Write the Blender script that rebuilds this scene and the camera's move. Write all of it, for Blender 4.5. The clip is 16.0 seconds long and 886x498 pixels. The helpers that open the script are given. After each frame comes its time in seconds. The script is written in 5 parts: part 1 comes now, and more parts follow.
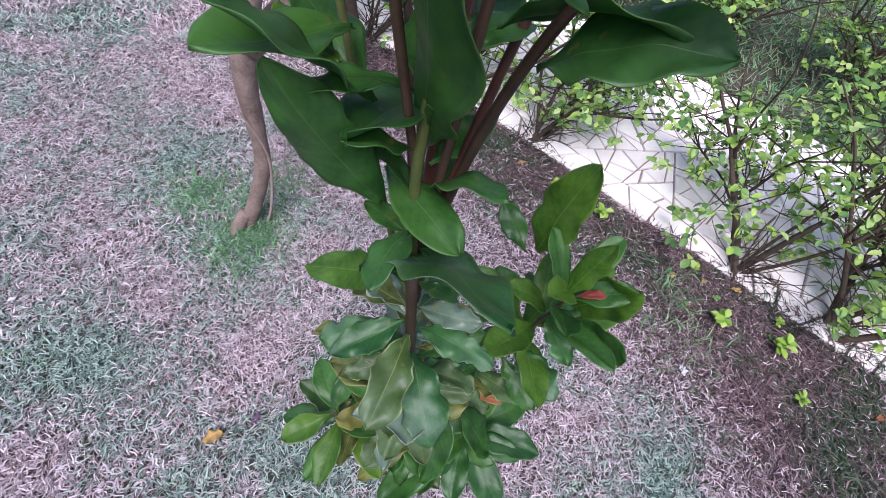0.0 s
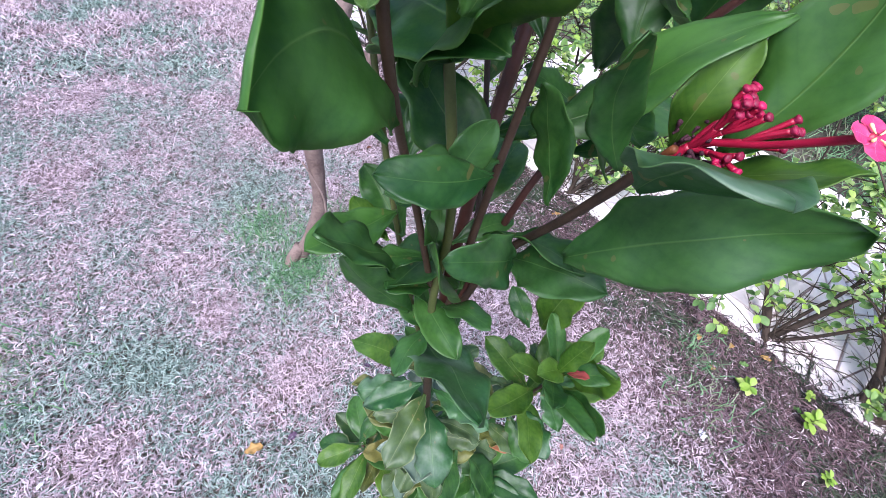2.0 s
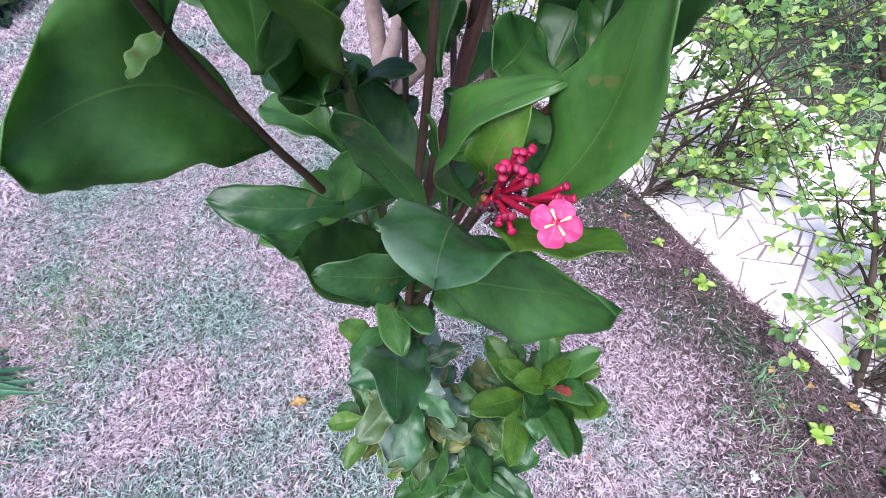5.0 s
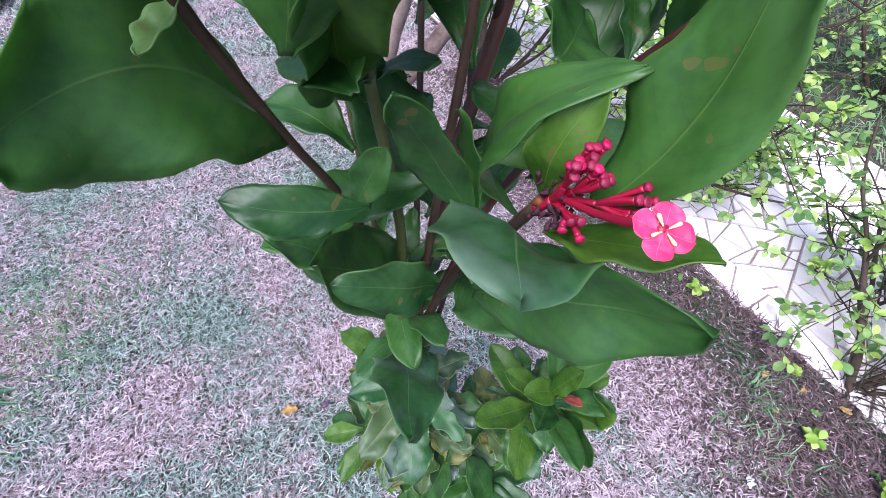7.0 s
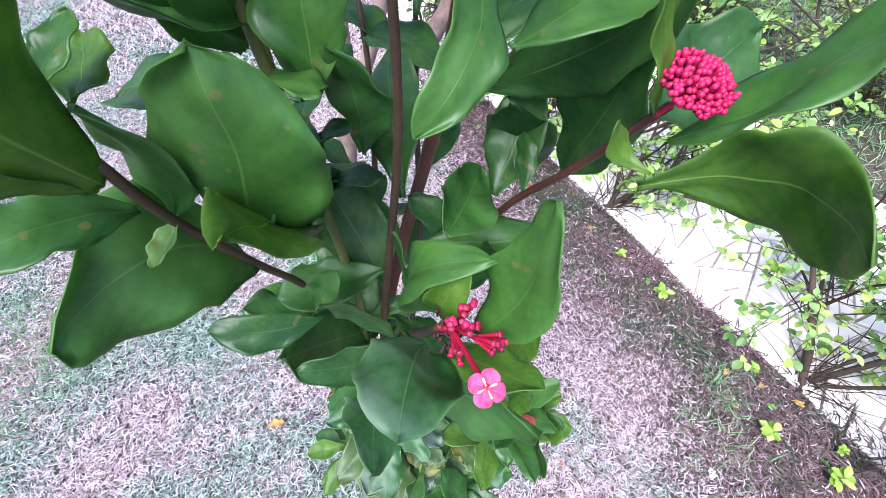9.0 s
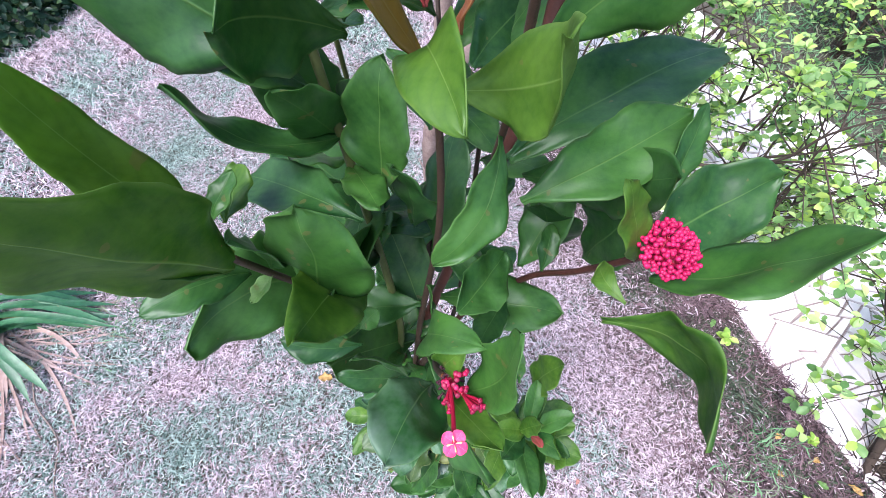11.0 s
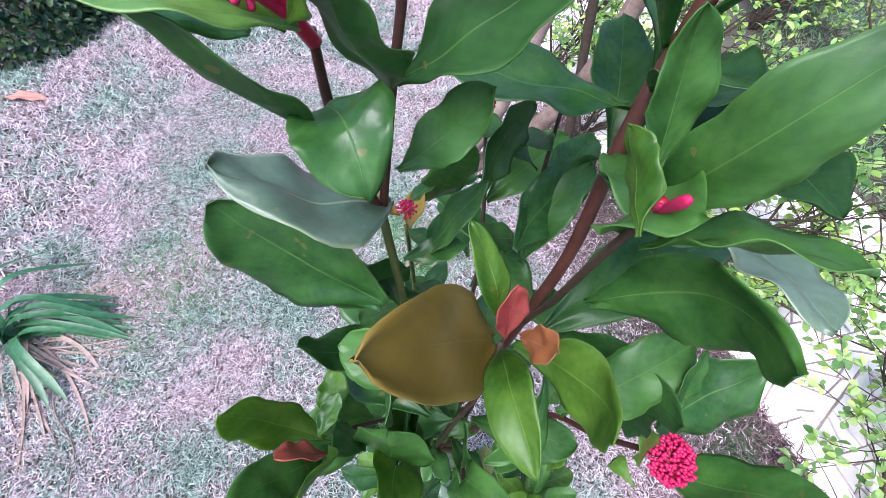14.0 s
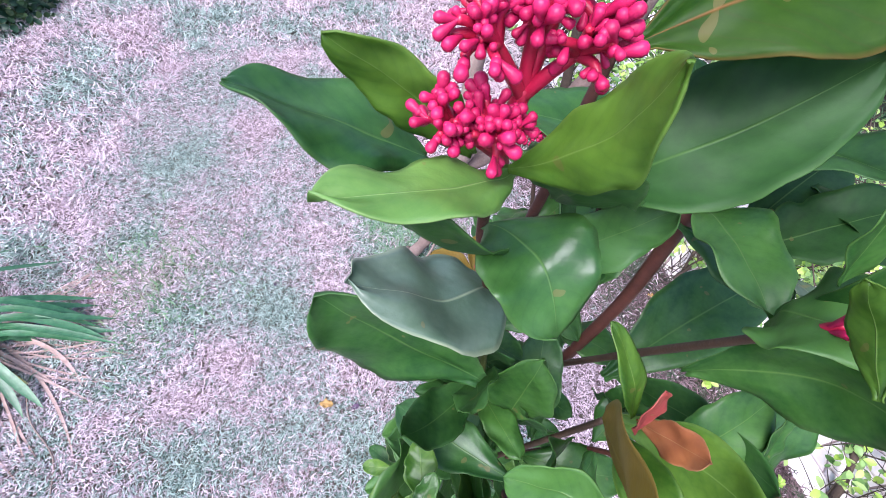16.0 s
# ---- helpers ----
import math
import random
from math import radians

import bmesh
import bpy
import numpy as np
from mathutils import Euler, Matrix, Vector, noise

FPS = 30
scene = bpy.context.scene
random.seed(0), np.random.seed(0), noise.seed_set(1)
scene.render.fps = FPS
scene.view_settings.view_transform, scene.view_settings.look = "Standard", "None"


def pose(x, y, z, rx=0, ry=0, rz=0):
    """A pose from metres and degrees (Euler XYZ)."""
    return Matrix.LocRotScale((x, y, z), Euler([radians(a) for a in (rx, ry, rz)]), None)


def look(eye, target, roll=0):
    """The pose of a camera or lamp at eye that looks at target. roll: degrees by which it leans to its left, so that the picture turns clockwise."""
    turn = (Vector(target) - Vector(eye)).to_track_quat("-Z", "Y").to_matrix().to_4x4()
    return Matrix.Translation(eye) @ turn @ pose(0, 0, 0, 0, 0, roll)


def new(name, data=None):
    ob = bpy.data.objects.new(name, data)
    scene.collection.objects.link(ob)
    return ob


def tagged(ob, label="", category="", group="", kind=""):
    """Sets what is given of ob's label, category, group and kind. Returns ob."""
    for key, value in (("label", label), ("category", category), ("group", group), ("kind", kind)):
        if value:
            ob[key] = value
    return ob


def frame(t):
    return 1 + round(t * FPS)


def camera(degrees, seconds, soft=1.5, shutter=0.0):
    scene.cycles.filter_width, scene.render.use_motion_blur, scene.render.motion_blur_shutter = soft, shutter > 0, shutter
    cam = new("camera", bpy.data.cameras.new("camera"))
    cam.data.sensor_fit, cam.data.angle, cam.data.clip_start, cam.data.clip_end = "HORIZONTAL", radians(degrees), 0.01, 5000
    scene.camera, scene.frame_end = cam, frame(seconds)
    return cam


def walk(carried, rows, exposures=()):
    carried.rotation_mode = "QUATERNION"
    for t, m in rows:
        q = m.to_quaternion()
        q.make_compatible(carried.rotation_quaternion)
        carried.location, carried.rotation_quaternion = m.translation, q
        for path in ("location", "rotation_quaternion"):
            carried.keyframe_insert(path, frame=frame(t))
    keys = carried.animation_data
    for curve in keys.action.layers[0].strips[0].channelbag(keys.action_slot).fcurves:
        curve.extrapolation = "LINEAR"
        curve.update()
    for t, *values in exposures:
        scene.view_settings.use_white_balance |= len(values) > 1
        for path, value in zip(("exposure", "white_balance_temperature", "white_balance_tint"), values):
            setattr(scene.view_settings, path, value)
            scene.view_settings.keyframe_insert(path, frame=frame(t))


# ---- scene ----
cam = camera(93.0, 16.0, 0.65)
PATH = [
    (0, (-0.179, 0.033, 1.383), (0.324, 1.029, -0.277), 10.1),
    (0.5, (-0.18, 0.035, 1.422), (0.292, 1.075, -0.22), 8.7),
    (1, (-0.171, 0.031, 1.465), (0.273, 1.112, -0.158), 8.2),
    (1.5, (-0.156, 0.027, 1.5), (0.22, 1.135, -0.122), 5.8),
    (2, (-0.17, 0.021, 1.53), (0.173, 1.162, -0.076), 6.2),
    (2.5, (-0.154, 0.029, 1.56), (0.112, 1.15, -0.075), 4.5),
    (3, (-0.117, 0.041, 1.552), (0.141, 1.146, -0.095), 3.6),
    (3.5, (-0.103, 0.045, 1.559), (0.132, 1.16, -0.084), 3.3),
    (4, (-0.081, 0.044, 1.571), (0.078, 1.188, -0.062), 1.6),
    (4.5, (-0.063, 0.02, 1.578), (-0.074, 1.153, -0.07), -2.2),
    (4.7, (-0.056, 0.016, 1.567), (-0.102, 1.134, -0.091), -3.1),
    (6.8, (-0.075, 0.026, 1.541), (-0.055, 1.156, -0.11), -0.5),
    (7, (-0.079, 0.03, 1.541), (-0.068, 1.163, -0.108), -0.6),
    (7.5, (-0.075, 0.035, 1.545), (-0.049, 1.168, -0.104), 0.1),
    (8, (-0.07, 0.042, 1.57), (-0.026, 1.181, -0.073), 0.7),
    (8.5, (-0.061, 0.05, 1.608), (0.05, 1.168, -0.046), 2.4),
    (9, (-0.047, 0.043, 1.627), (0.03, 1.163, -0.028), 0.7),
    (9.5, (-0.021, 0.052, 1.662), (-0.119, 1.155, -0.004), -2.1),
    (9.7, (-0.02, 0.055, 1.669), (-0.17, 1.153, 0.004), -1.6),
    (11.8, (-0.019, 0.063, 1.754), (-0.28, 1.058, 0.039), -3.1),
    (12, (-0.022, 0.068, 1.767), (-0.291, 1.074, 0.06), -2.6),
    (12.5, (-0.032, 0.086, 1.791), (-0.313, 1.098, 0.089), -2.2),
    (13, (-0.041, 0.105, 1.808), (-0.328, 1.136, 0.119), -1.6),
    (13.5, (-0.059, 0.117, 1.822), (-0.324, 1.159, 0.136), -0.6),
    (14, (-0.067, 0.125, 1.832), (-0.339, 1.177, 0.153), -0.5),
    (14.5, (-0.074, 0.133, 1.837), (-0.361, 1.175, 0.154), -1.7),
    (15, (-0.098, 0.142, 1.842), (-0.353, 1.19, 0.158), 0.7),
    (15.5, (-0.124, 0.147, 1.855), (-0.351, 1.184, 0.16), 2.2),
    (16, (-0.151, 0.159, 1.848), (-0.292, 1.175, 0.131), 4.7),
]
EXPOSURE = ((0.0, 0.50, 5800, 14), (1.0, 0.69, 5770, 15), (2.0, 1.00, 5660, 17), (3.5, 1.14, 5650, 15), (4.0, 1.28, 5660, 13), (4.6, 1.13, 5640, 17), (7.0, 0.90, 5600, 17), (8.0, 0.99, 5640, 15), (9.0, 1.40, 5720, 12), (12.5, 1.20, 5720, 13), (14.0, 1.22, 5720, 12), (16.0, 1.34, 5710, 18))
walk(cam, [(t, look(e, g, r)) for t, e, g, r in PATH], EXPOSURE)

# ---- world and light ----
world = bpy.data.worlds.new("overcast_sky")
world.use_nodes = True
scene.world = world
wn = world.node_tree.nodes
sky = wn.new("ShaderNodeTexSky")
sky.sky_type, sky.sun_disc = "NISHITA", False
sky.sun_elevation, sky.sun_rotation = radians(62), radians(205)
sky.dust_density, sky.air_density = 3.0, 1.0
wn["Background"].inputs["Strength"].default_value = 0.15
world.node_tree.links.new(sky.outputs[0], wn["Background"].inputs["Color"])
sun_data = bpy.data.lights.new("sun", "SUN")
sun_data.energy, sun_data.angle, sun_data.color = 3.0, radians(35), (1.0, 0.95, 0.9)
sun = new("sun", sun_data)
sun.matrix_world = look((-2.0, -4.0, 9.0), (0, 0, 0))


# ---- materials ----
def material(name, rough=0.6, spec=0.4):
    m = bpy.data.materials.new(name)
    m.use_nodes = True
    b = m.node_tree.nodes["Principled BSDF"]
    b.inputs["Roughness"].default_value = rough
    b.inputs["Specular IOR Level"].default_value = spec
    return m, m.node_tree.nodes, m.node_tree.links, b


def math_node(ns, ls, op, a, b=None, clamp=False):
    n = ns.new("ShaderNodeMath")
    n.operation, n.use_clamp = op, clamp
    for i, v in enumerate((a, b)):
        if v is None:
            continue
        if isinstance(v, (int, float)):
            n.inputs[i].default_value = v
        else:
            ls.new(v, n.inputs[i])
    return n.outputs[0]


def ramp(ns, ls, fac, stops):
    r = ns.new("ShaderNodeValToRGB")
    while len(r.color_ramp.elements) < len(stops):
        r.color_ramp.elements.new(0.5)
    for e, (p, c) in zip(r.color_ramp.elements, stops):
        e.position, e.color = p, (*c, 1)
    ls.new(fac, r.inputs[0])
    return r.outputs[0]


def mix(ns, ls, fac, a, b, blend="MIX"):
    n = ns.new("ShaderNodeMix")
    n.data_type, n.blend_type = "RGBA", blend
    for sock, v in ((n.inputs[0], fac), (n.inputs[6], a), (n.inputs[7], b)):
        if isinstance(v, (int, float)):
            sock.default_value = v
        elif isinstance(v, tuple):
            sock.default_value = (*v, 1)
        else:
            ls.new(v, sock)
    return n.outputs[2]


def noise_tex(ns, ls, scale, detail=3.0, coord="Object", rough=0.55):
    tc = ns.new("ShaderNodeTexCoord")
    t = ns.new("ShaderNodeTexNoise")
    t.inputs["Scale"].default_value, t.inputs["Detail"].default_value, t.inputs["Roughness"].default_value = scale, detail, rough
    ls.new(tc.outputs[coord], t.inputs["Vector"])
    return t.outputs["Fac"]


def bump(ns, ls, b, height, strength=0.3, dist=0.002):
    n = ns.new("ShaderNodeBump")
    n.inputs["Strength"].default_value, n.inputs["Distance"].default_value = strength, dist
    ls.new(height, n.inputs["Height"])
    ls.new(n.outputs[0], b.inputs["Normal"])


def leaf_material(name, dark, light, rib, rough=0.36, spec=0.36, glow=0.28, mottle=1.05, rim_amount=0.45, film_amount=0.22):
    """A waxy leaf: pale midrib and faint side veins on the blade's own coordinates, blotched green, some light let through."""
    m, ns, ls, b = material(name, rough, spec)
    uv = ns.new("ShaderNodeUVMap")
    sep = ns.new("ShaderNodeSeparateXYZ")
    ls.new(uv.outputs[0], sep.inputs[0])
    n1 = noise_tex(ns, ls, 42.0, 5.0, rough=0.62)
    n2 = noise_tex(ns, ls, 300.0, 3.0)
    n3 = noise_tex(ns, ls, 13.0, 3.0)
    off = math_node(ns, ls, "ABSOLUTE", math_node(ns, ls, "SUBTRACT", sep.outputs[0], 0.5))
    width = math_node(ns, ls, "SUBTRACT", 0.024, math_node(ns, ls, "MULTIPLY", sep.outputs[1], 0.017))
    midrib = math_node(ns, ls, "SUBTRACT", 1.0, math_node(ns, ls, "DIVIDE", off, width), True)
    arch = math_node(ns, ls, "ADD", math_node(ns, ls, "MULTIPLY", off, 2.2), math_node(ns, ls, "MULTIPLY", math_node(ns, ls, "MULTIPLY", off, off), 5.5))
    run = math_node(ns, ls, "SUBTRACT", math_node(ns, ls, "MULTIPLY", sep.outputs[1], 10.0), arch)
    run = math_node(ns, ls, "ADD", run, math_node(ns, ls, "MULTIPLY", n1, 0.5))
    saw = math_node(ns, ls, "ABSOLUTE", math_node(ns, ls, "SUBTRACT", math_node(ns, ls, "FRACT", run), 0.5))
    line = math_node(ns, ls, "SUBTRACT", 1.0, math_node(ns, ls, "DIVIDE", saw, 0.09), True)
    vein = math_node(ns, ls, "MULTIPLY", line, math_node(ns, ls, "MULTIPLY", n3, 0.09))
    info = ns.new("ShaderNodeObjectInfo")
    blotch = math_node(ns, ls, "ADD", math_node(ns, ls, "MULTIPLY", math_node(ns, ls, "SUBTRACT", n1, 0.5), mottle * 1.5), math_node(ns, ls, "MULTIPLY", math_node(ns, ls, "SUBTRACT", n3, 0.5), mottle))
    var = math_node(ns, ls, "ADD", math_node(ns, ls, "ADD", blotch, 0.22), math_node(ns, ls, "MULTIPLY", info.outputs["Random"], 0.55))
    var = math_node(ns, ls, "ADD", var, math_node(ns, ls, "MULTIPLY", math_node(ns, ls, "SUBTRACT", n2, 0.5), 0.45))
    var = math_node(ns, ls, "SUBTRACT", var, math_node(ns, ls, "MULTIPLY", line, 0.10))
    quilt = math_node(ns, ls, "MULTIPLY", math_node(ns, ls, "SUBTRACT", saw, 0.25), math_node(ns, ls, "MULTIPLY", n3, 0.45))
    var = math_node(ns, ls, "ADD", var, quilt)
    base = ramp(ns, ls, var, [(0.05, dark), (0.95, light)])
    spots = math_node(ns, ls, "GREATER_THAN", noise_tex(ns, ls, 95.0, 1.0), 0.745)
    base = mix(ns, ls, math_node(ns, ls, "MULTIPLY", spots, 0.45), base, (0.20, 0.15, 0.05))
    rim = math_node(ns, ls, "MULTIPLY", math_node(ns, ls, "SUBTRACT", off, 0.462), 22.0, True)
    base = mix(ns, ls, math_node(ns, ls, "MULTIPLY", rim, rim_amount), base, rib)
    col = mix(ns, ls, math_node(ns, ls, "MAXIMUM", math_node(ns, ls, "MULTIPLY", midrib, 0.8), vein), base, rib)
    dust = noise_tex(ns, ls, 19.0, 5.0, rough=0.65)
    ls.new(math_node(ns, ls, "ADD", rough - 0.16, math_node(ns, ls, "MULTIPLY", dust, 0.36)), b.inputs["Roughness"])
    film = math_node(ns, ls, "MULTIPLY", math_node(ns, ls, "SUBTRACT", dust, 0.5), 2.0, True)
    col = mix(ns, ls, math_node(ns, ls, "MULTIPLY", film, film_amount), col, (0.30, 0.36, 0.33))
    ls.new(col, b.inputs["Base Color"])
    h = math_node(ns, ls, "ADD", math_node(ns, ls, "MULTIPLY", midrib, 0.8), math_node(ns, ls, "MULTIPLY", n1, 0.9))
    h = math_node(ns, ls, "ADD", h, math_node(ns, ls, "ADD", math_node(ns, ls, "MULTIPLY", saw, 0.25), math_node(ns, ls, "MULTIPLY", n2, 0.4)))
    bump(ns, ls, b, h, 0.30, 0.0014)
    tr = ns.new("ShaderNodeBsdfTranslucent")
    thin = ns.new("ShaderNodeGamma")
    thin.inputs["Gamma"].default_value = 0.68
    ls.new(col, thin.inputs["Color"])
    ls.new(thin.outputs[0], tr.inputs["Color"])
    ms = ns.new("ShaderNodeMixShader")
    ms.inputs[0].default_value = glow
    ls.new(b.outputs[0], ms.inputs[1])
    ls.new(tr.outputs[0], ms.inputs[2])
    ls.new(ms.outputs[0], ns["Material Output"].inputs["Surface"])
    return m


LEAF_DARK = leaf_material("leaf_dark", (0.016, 0.066, 0.015), (0.058, 0.158, 0.030), (0.101, 0.203, 0.047), 0.36, 0.48, 0.42, 1.15, 0.40, 0.12)
LEAF_MID = leaf_material("leaf_mid", (0.020, 0.078, 0.015), (0.072, 0.186, 0.031), (0.133, 0.250, 0.055), 0.36, 0.46, 0.46, 1.25, 0.45, 0.12)
LEAF_LIGHT = leaf_material("leaf_light", (0.035, 0.105, 0.011), (0.129, 0.246, 0.027), (0.211, 0.328, 0.070), 0.38, 0.42, 0.50, 1.2, 0.45, 0.10)
LEAF_DUSTY = leaf_material("leaf_dusty", (0.017, 0.076, 0.017), (0.055, 0.156, 0.036), (0.125, 0.234, 0.070), 0.40, 0.5, 0.36, 0.9, 0.7, 0.7)
LEAF_PALE = leaf_material("leaf_pale", (0.094, 0.203, 0.039), (0.195, 0.328, 0.070), (0.281, 0.390, 0.140), 0.42, 0.42, 0.3)
# grey-green for pale undersides, with the sky's sheen painted into the colour
LEAF_GREY = leaf_material("leaf_grey_sheen", (0.055, 0.098, 0.058), (0.133, 0.187, 0.125), (0.265, 0.312, 0.187), 0.34, 0.55, 0.2, 0.6, 1.0, 0.4)
LEAF_OLD = leaf_material("leaf_old", (0.012, 0.043, 0.014), (0.066, 0.109, 0.023), (0.234, 0.265, 0.109), 0.42, 0.4, 0.2, 1.0, 1.0, 0.35)
LEAF_OLIVE = leaf_material("leaf_olive", (0.039, 0.058, 0.009), (0.156, 0.164, 0.031), (0.265, 0.273, 0.094), 0.45, 0.4, 0.25, 1.0, 1.0)
# leaf green darkened in colour to stand in for the upper leaves' shade
LEAF_SHADED = leaf_material("leaf_shaded", (0.010, 0.042, 0.009), (0.032, 0.098, 0.018), (0.086, 0.179, 0.039), 0.50, 0.25, 0.40, 0.9, 0.40, 0.05)
LEAF_LIME = leaf_material("leaf_lime", (0.014, 0.051, 0.003), (0.048, 0.105, 0.006), (0.265, 0.117, 0.039), 0.5, 0.2, 0.45, 0.7, 0.45, 0.06)
LEAF_BRONZE = leaf_material("leaf_bronze", (0.156, 0.101, 0.016), (0.257, 0.164, 0.025), (0.265, 0.195, 0.047), 0.5, 0.35, 0.3, 0.35)
LEAF_RED = leaf_material("leaf_red", (0.250, 0.039, 0.039), (0.406, 0.086, 0.062), (0.429, 0.156, 0.109), 0.45, 0.4, 0.3)
LEAF_ORANGE = leaf_material("leaf_orange", (0.265, 0.094, 0.039), (0.374, 0.148, 0.047), (0.390, 0.218, 0.094), 0.45, 0.4, 0.3)
LEAF_YELLOW = leaf_material("leaf_yellow", (0.156, 0.156, 0.039), (0.281, 0.250, 0.070), (0.328, 0.296, 0.117), 0.5, 0.35, 0.25, 0.8)
LILY = leaf_material("lily_leaf", (0.017, 0.078, 0.031), (0.055, 0.164, 0.070), (0.070, 0.187, 0.086), 0.38, 0.45, 0.2)
LILY_DRY = leaf_material("lily_leaf_dry", (0.218, 0.140, 0.117), (0.406, 0.289, 0.257), (0.468, 0.390, 0.312), 0.75, 0.2, 0.15)
LILY_YELLOW = leaf_material("lily_leaf_yellow", (0.187, 0.172, 0.039), (0.328, 0.289, 0.086), (0.390, 0.351, 0.156), 0.6, 0.3, 0.2)
PETAL = leaf_material("petal", (0.648, 0.032, 0.144), (0.774, 0.099, 0.270), (0.846, 0.270, 0.396), 0.45, 0.4, 0.35)


def plain(name, dark, light, scale, rough=0.6, spec=0.35, relief=0.4, dist=0.002, per="object"):
    """Two-scale mottled surface."""
    m, ns, ls, b = material(name, rough, spec)
    v = math_node(ns, ls, "ADD", math_node(ns, ls, "MULTIPLY", noise_tex(ns, ls, scale, 5.0), 0.6),
                  math_node(ns, ls, "MULTIPLY", noise_tex(ns, ls, scale * 7, 3.0), 0.3))
    if per == "object":
        v = math_node(ns, ls, "ADD", v, math_node(ns, ls, "MULTIPLY", ns.new("ShaderNodeObjectInfo").outputs["Random"], 0.3))
    else:
        v = math_node(ns, ls, "ADD", v, math_node(ns, ls, "MULTIPLY", ns.new("ShaderNodeNewGeometry").outputs["Random Per Island"], 0.5))
    ls.new(ramp(ns, ls, v, [(0.3, dark), (0.85, light)]), b.inputs["Base Color"])
    bump(ns, ls, b, v, relief, dist)
    return m


STEM = plain("stem_bark", (0.019, 0.012, 0.008), (0.066, 0.037, 0.022), 60, 0.55)
STEM_GREEN = plain("stem_green", (0.039, 0.055, 0.014), (0.101, 0.109, 0.031), 60, 0.5)
STEM_RED = plain("stem_red", (0.023, 0.009, 0.007), (0.082, 0.028, 0.019), 60, 0.45)
BARK = plain("tree_bark", (0.078, 0.048, 0.039), (0.328, 0.242, 0.211), 22, 0.85, 0.2, 0.5, 0.006)
TWIG = plain("twig_bark", (0.022, 0.016, 0.012), (0.085, 0.06, 0.045), 40, 0.8, 0.2)
TWIG_DRY = plain("dry_twig", (0.125, 0.086, 0.070), (0.296, 0.226, 0.195), 40, 0.85, 0.2)
BUD_RED = plain("bud_red", (0.234, 0.004, 0.036), (0.468, 0.013, 0.086), 300, 0.45, 0.3, 0.15)
TUBE_RED = plain("tube_red", (0.243, 0.005, 0.025), (0.432, 0.010, 0.050), 200, 0.4, 0.45, 0.15)
BUD_DARK = plain("bud_maroon", (0.090, 0.004, 0.018), (0.360, 0.011, 0.063), 300, 0.5, 0.4, 0.3)
WITHERED = plain("withered", (0.012, 0.006, 0.012), (0.06, 0.02, 0.03), 200, 0.8, 0.2)
STAMEN = plain("stamen", (0.648, 0.468, 0.180), (0.792, 0.630, 0.315), 200, 0.6)
BRACT = plain("bract_brown", (0.094, 0.027, 0.009), (0.187, 0.062, 0.020), 120, 0.6)
PAPER = plain("paper_scrap", (0.429, 0.406, 0.468), (0.585, 0.562, 0.624), 60, 0.8)
DEAD_YELLOW = plain("dead_leaf_yellow", (0.265, 0.148, 0.039), (0.406, 0.257, 0.094), 60, 0.7)
DEAD_PURPLE = plain("dead_leaf_purple", (0.039, 0.023, 0.047), (0.094, 0.055, 0.094), 60, 0.7)
DEAD_PINK = plain("dead_leaf_pink", (0.281, 0.109, 0.086), (0.452, 0.218, 0.172), 30, 0.7)
STONE = plain("paving_stone", (0.74, 0.64, 0.635), (0.90, 0.82, 0.81), 9, 0.75, 0.3, 0.3, 0.003)
MORTAR = plain("paving_joint", (0.16, 0.12, 0.11), (0.34, 0.27, 0.26), 30, 0.9, 0.15, 0.6)


def blade_material(name, straw, straw2, green, green2, bias, dry_side=0.0):
    m, ns, ls, b = material(name, 0.62, 0.3)
    rnd = ns.new("ShaderNodeNewGeometry").outputs["Random Per Island"]
    patch = noise_tex(ns, ls, 2.3, 3.0)
    pick = math_node(ns, ls, "ADD", math_node(ns, ls, "MULTIPLY", math_node(ns, ls, "SUBTRACT", patch, 0.5), 4.0),
                     math_node(ns, ls, "ADD", math_node(ns, ls, "MULTIPLY", math_node(ns, ls, "SUBTRACT", rnd, 0.5), 1.1), bias))
    tc = ns.new("ShaderNodeTexCoord")
    sep = ns.new("ShaderNodeSeparateXYZ")
    ls.new(tc.outputs["Object"], sep.inputs[0])
    toward = math_node(ns, ls, "ADD", math_node(ns, ls, "MULTIPLY", sep.outputs[0], 0.88), math_node(ns, ls, "MULTIPLY", sep.outputs[1], 0.475))
    drier = math_node(ns, ls, "MULTIPLY", math_node(ns, ls, "ADD", toward, -0.35), dry_side, True)
    pick = math_node(ns, ls, "SUBTRACT", pick, drier)
    pick = math_node(ns, ls, "MULTIPLY", math_node(ns, ls, "SUBTRACT", pick, 0.38), 4.0, True)
    tint = math_node(ns, ls, "FRACT", math_node(ns, ls, "MULTIPLY", rnd, 37.0))
    tint2 = math_node(ns, ls, "FRACT", math_node(ns, ls, "MULTIPLY", rnd, 91.0))
    dry = ramp(ns, ls, tint, [(0.0, straw), (1.0, straw2)])
    wet = ramp(ns, ls, tint2, [(0.0, green), (1.0, green2)])
    col = mix(ns, ls, pick, dry, wet)
    ls.new(col, b.inputs["Base Color"])
    tr = ns.new("ShaderNodeBsdfTranslucent")
    ls.new(col, tr.inputs["Color"])
    ms = ns.new("ShaderNodeMixShader")
    ms.inputs[0].default_value = 0.2
    ls.new(b.outputs[0], ms.inputs[1])
    ls.new(tr.outputs[0], ms.inputs[2])
    ls.new(ms.outputs[0], ns["Material Output"].inputs["Surface"])
    return m


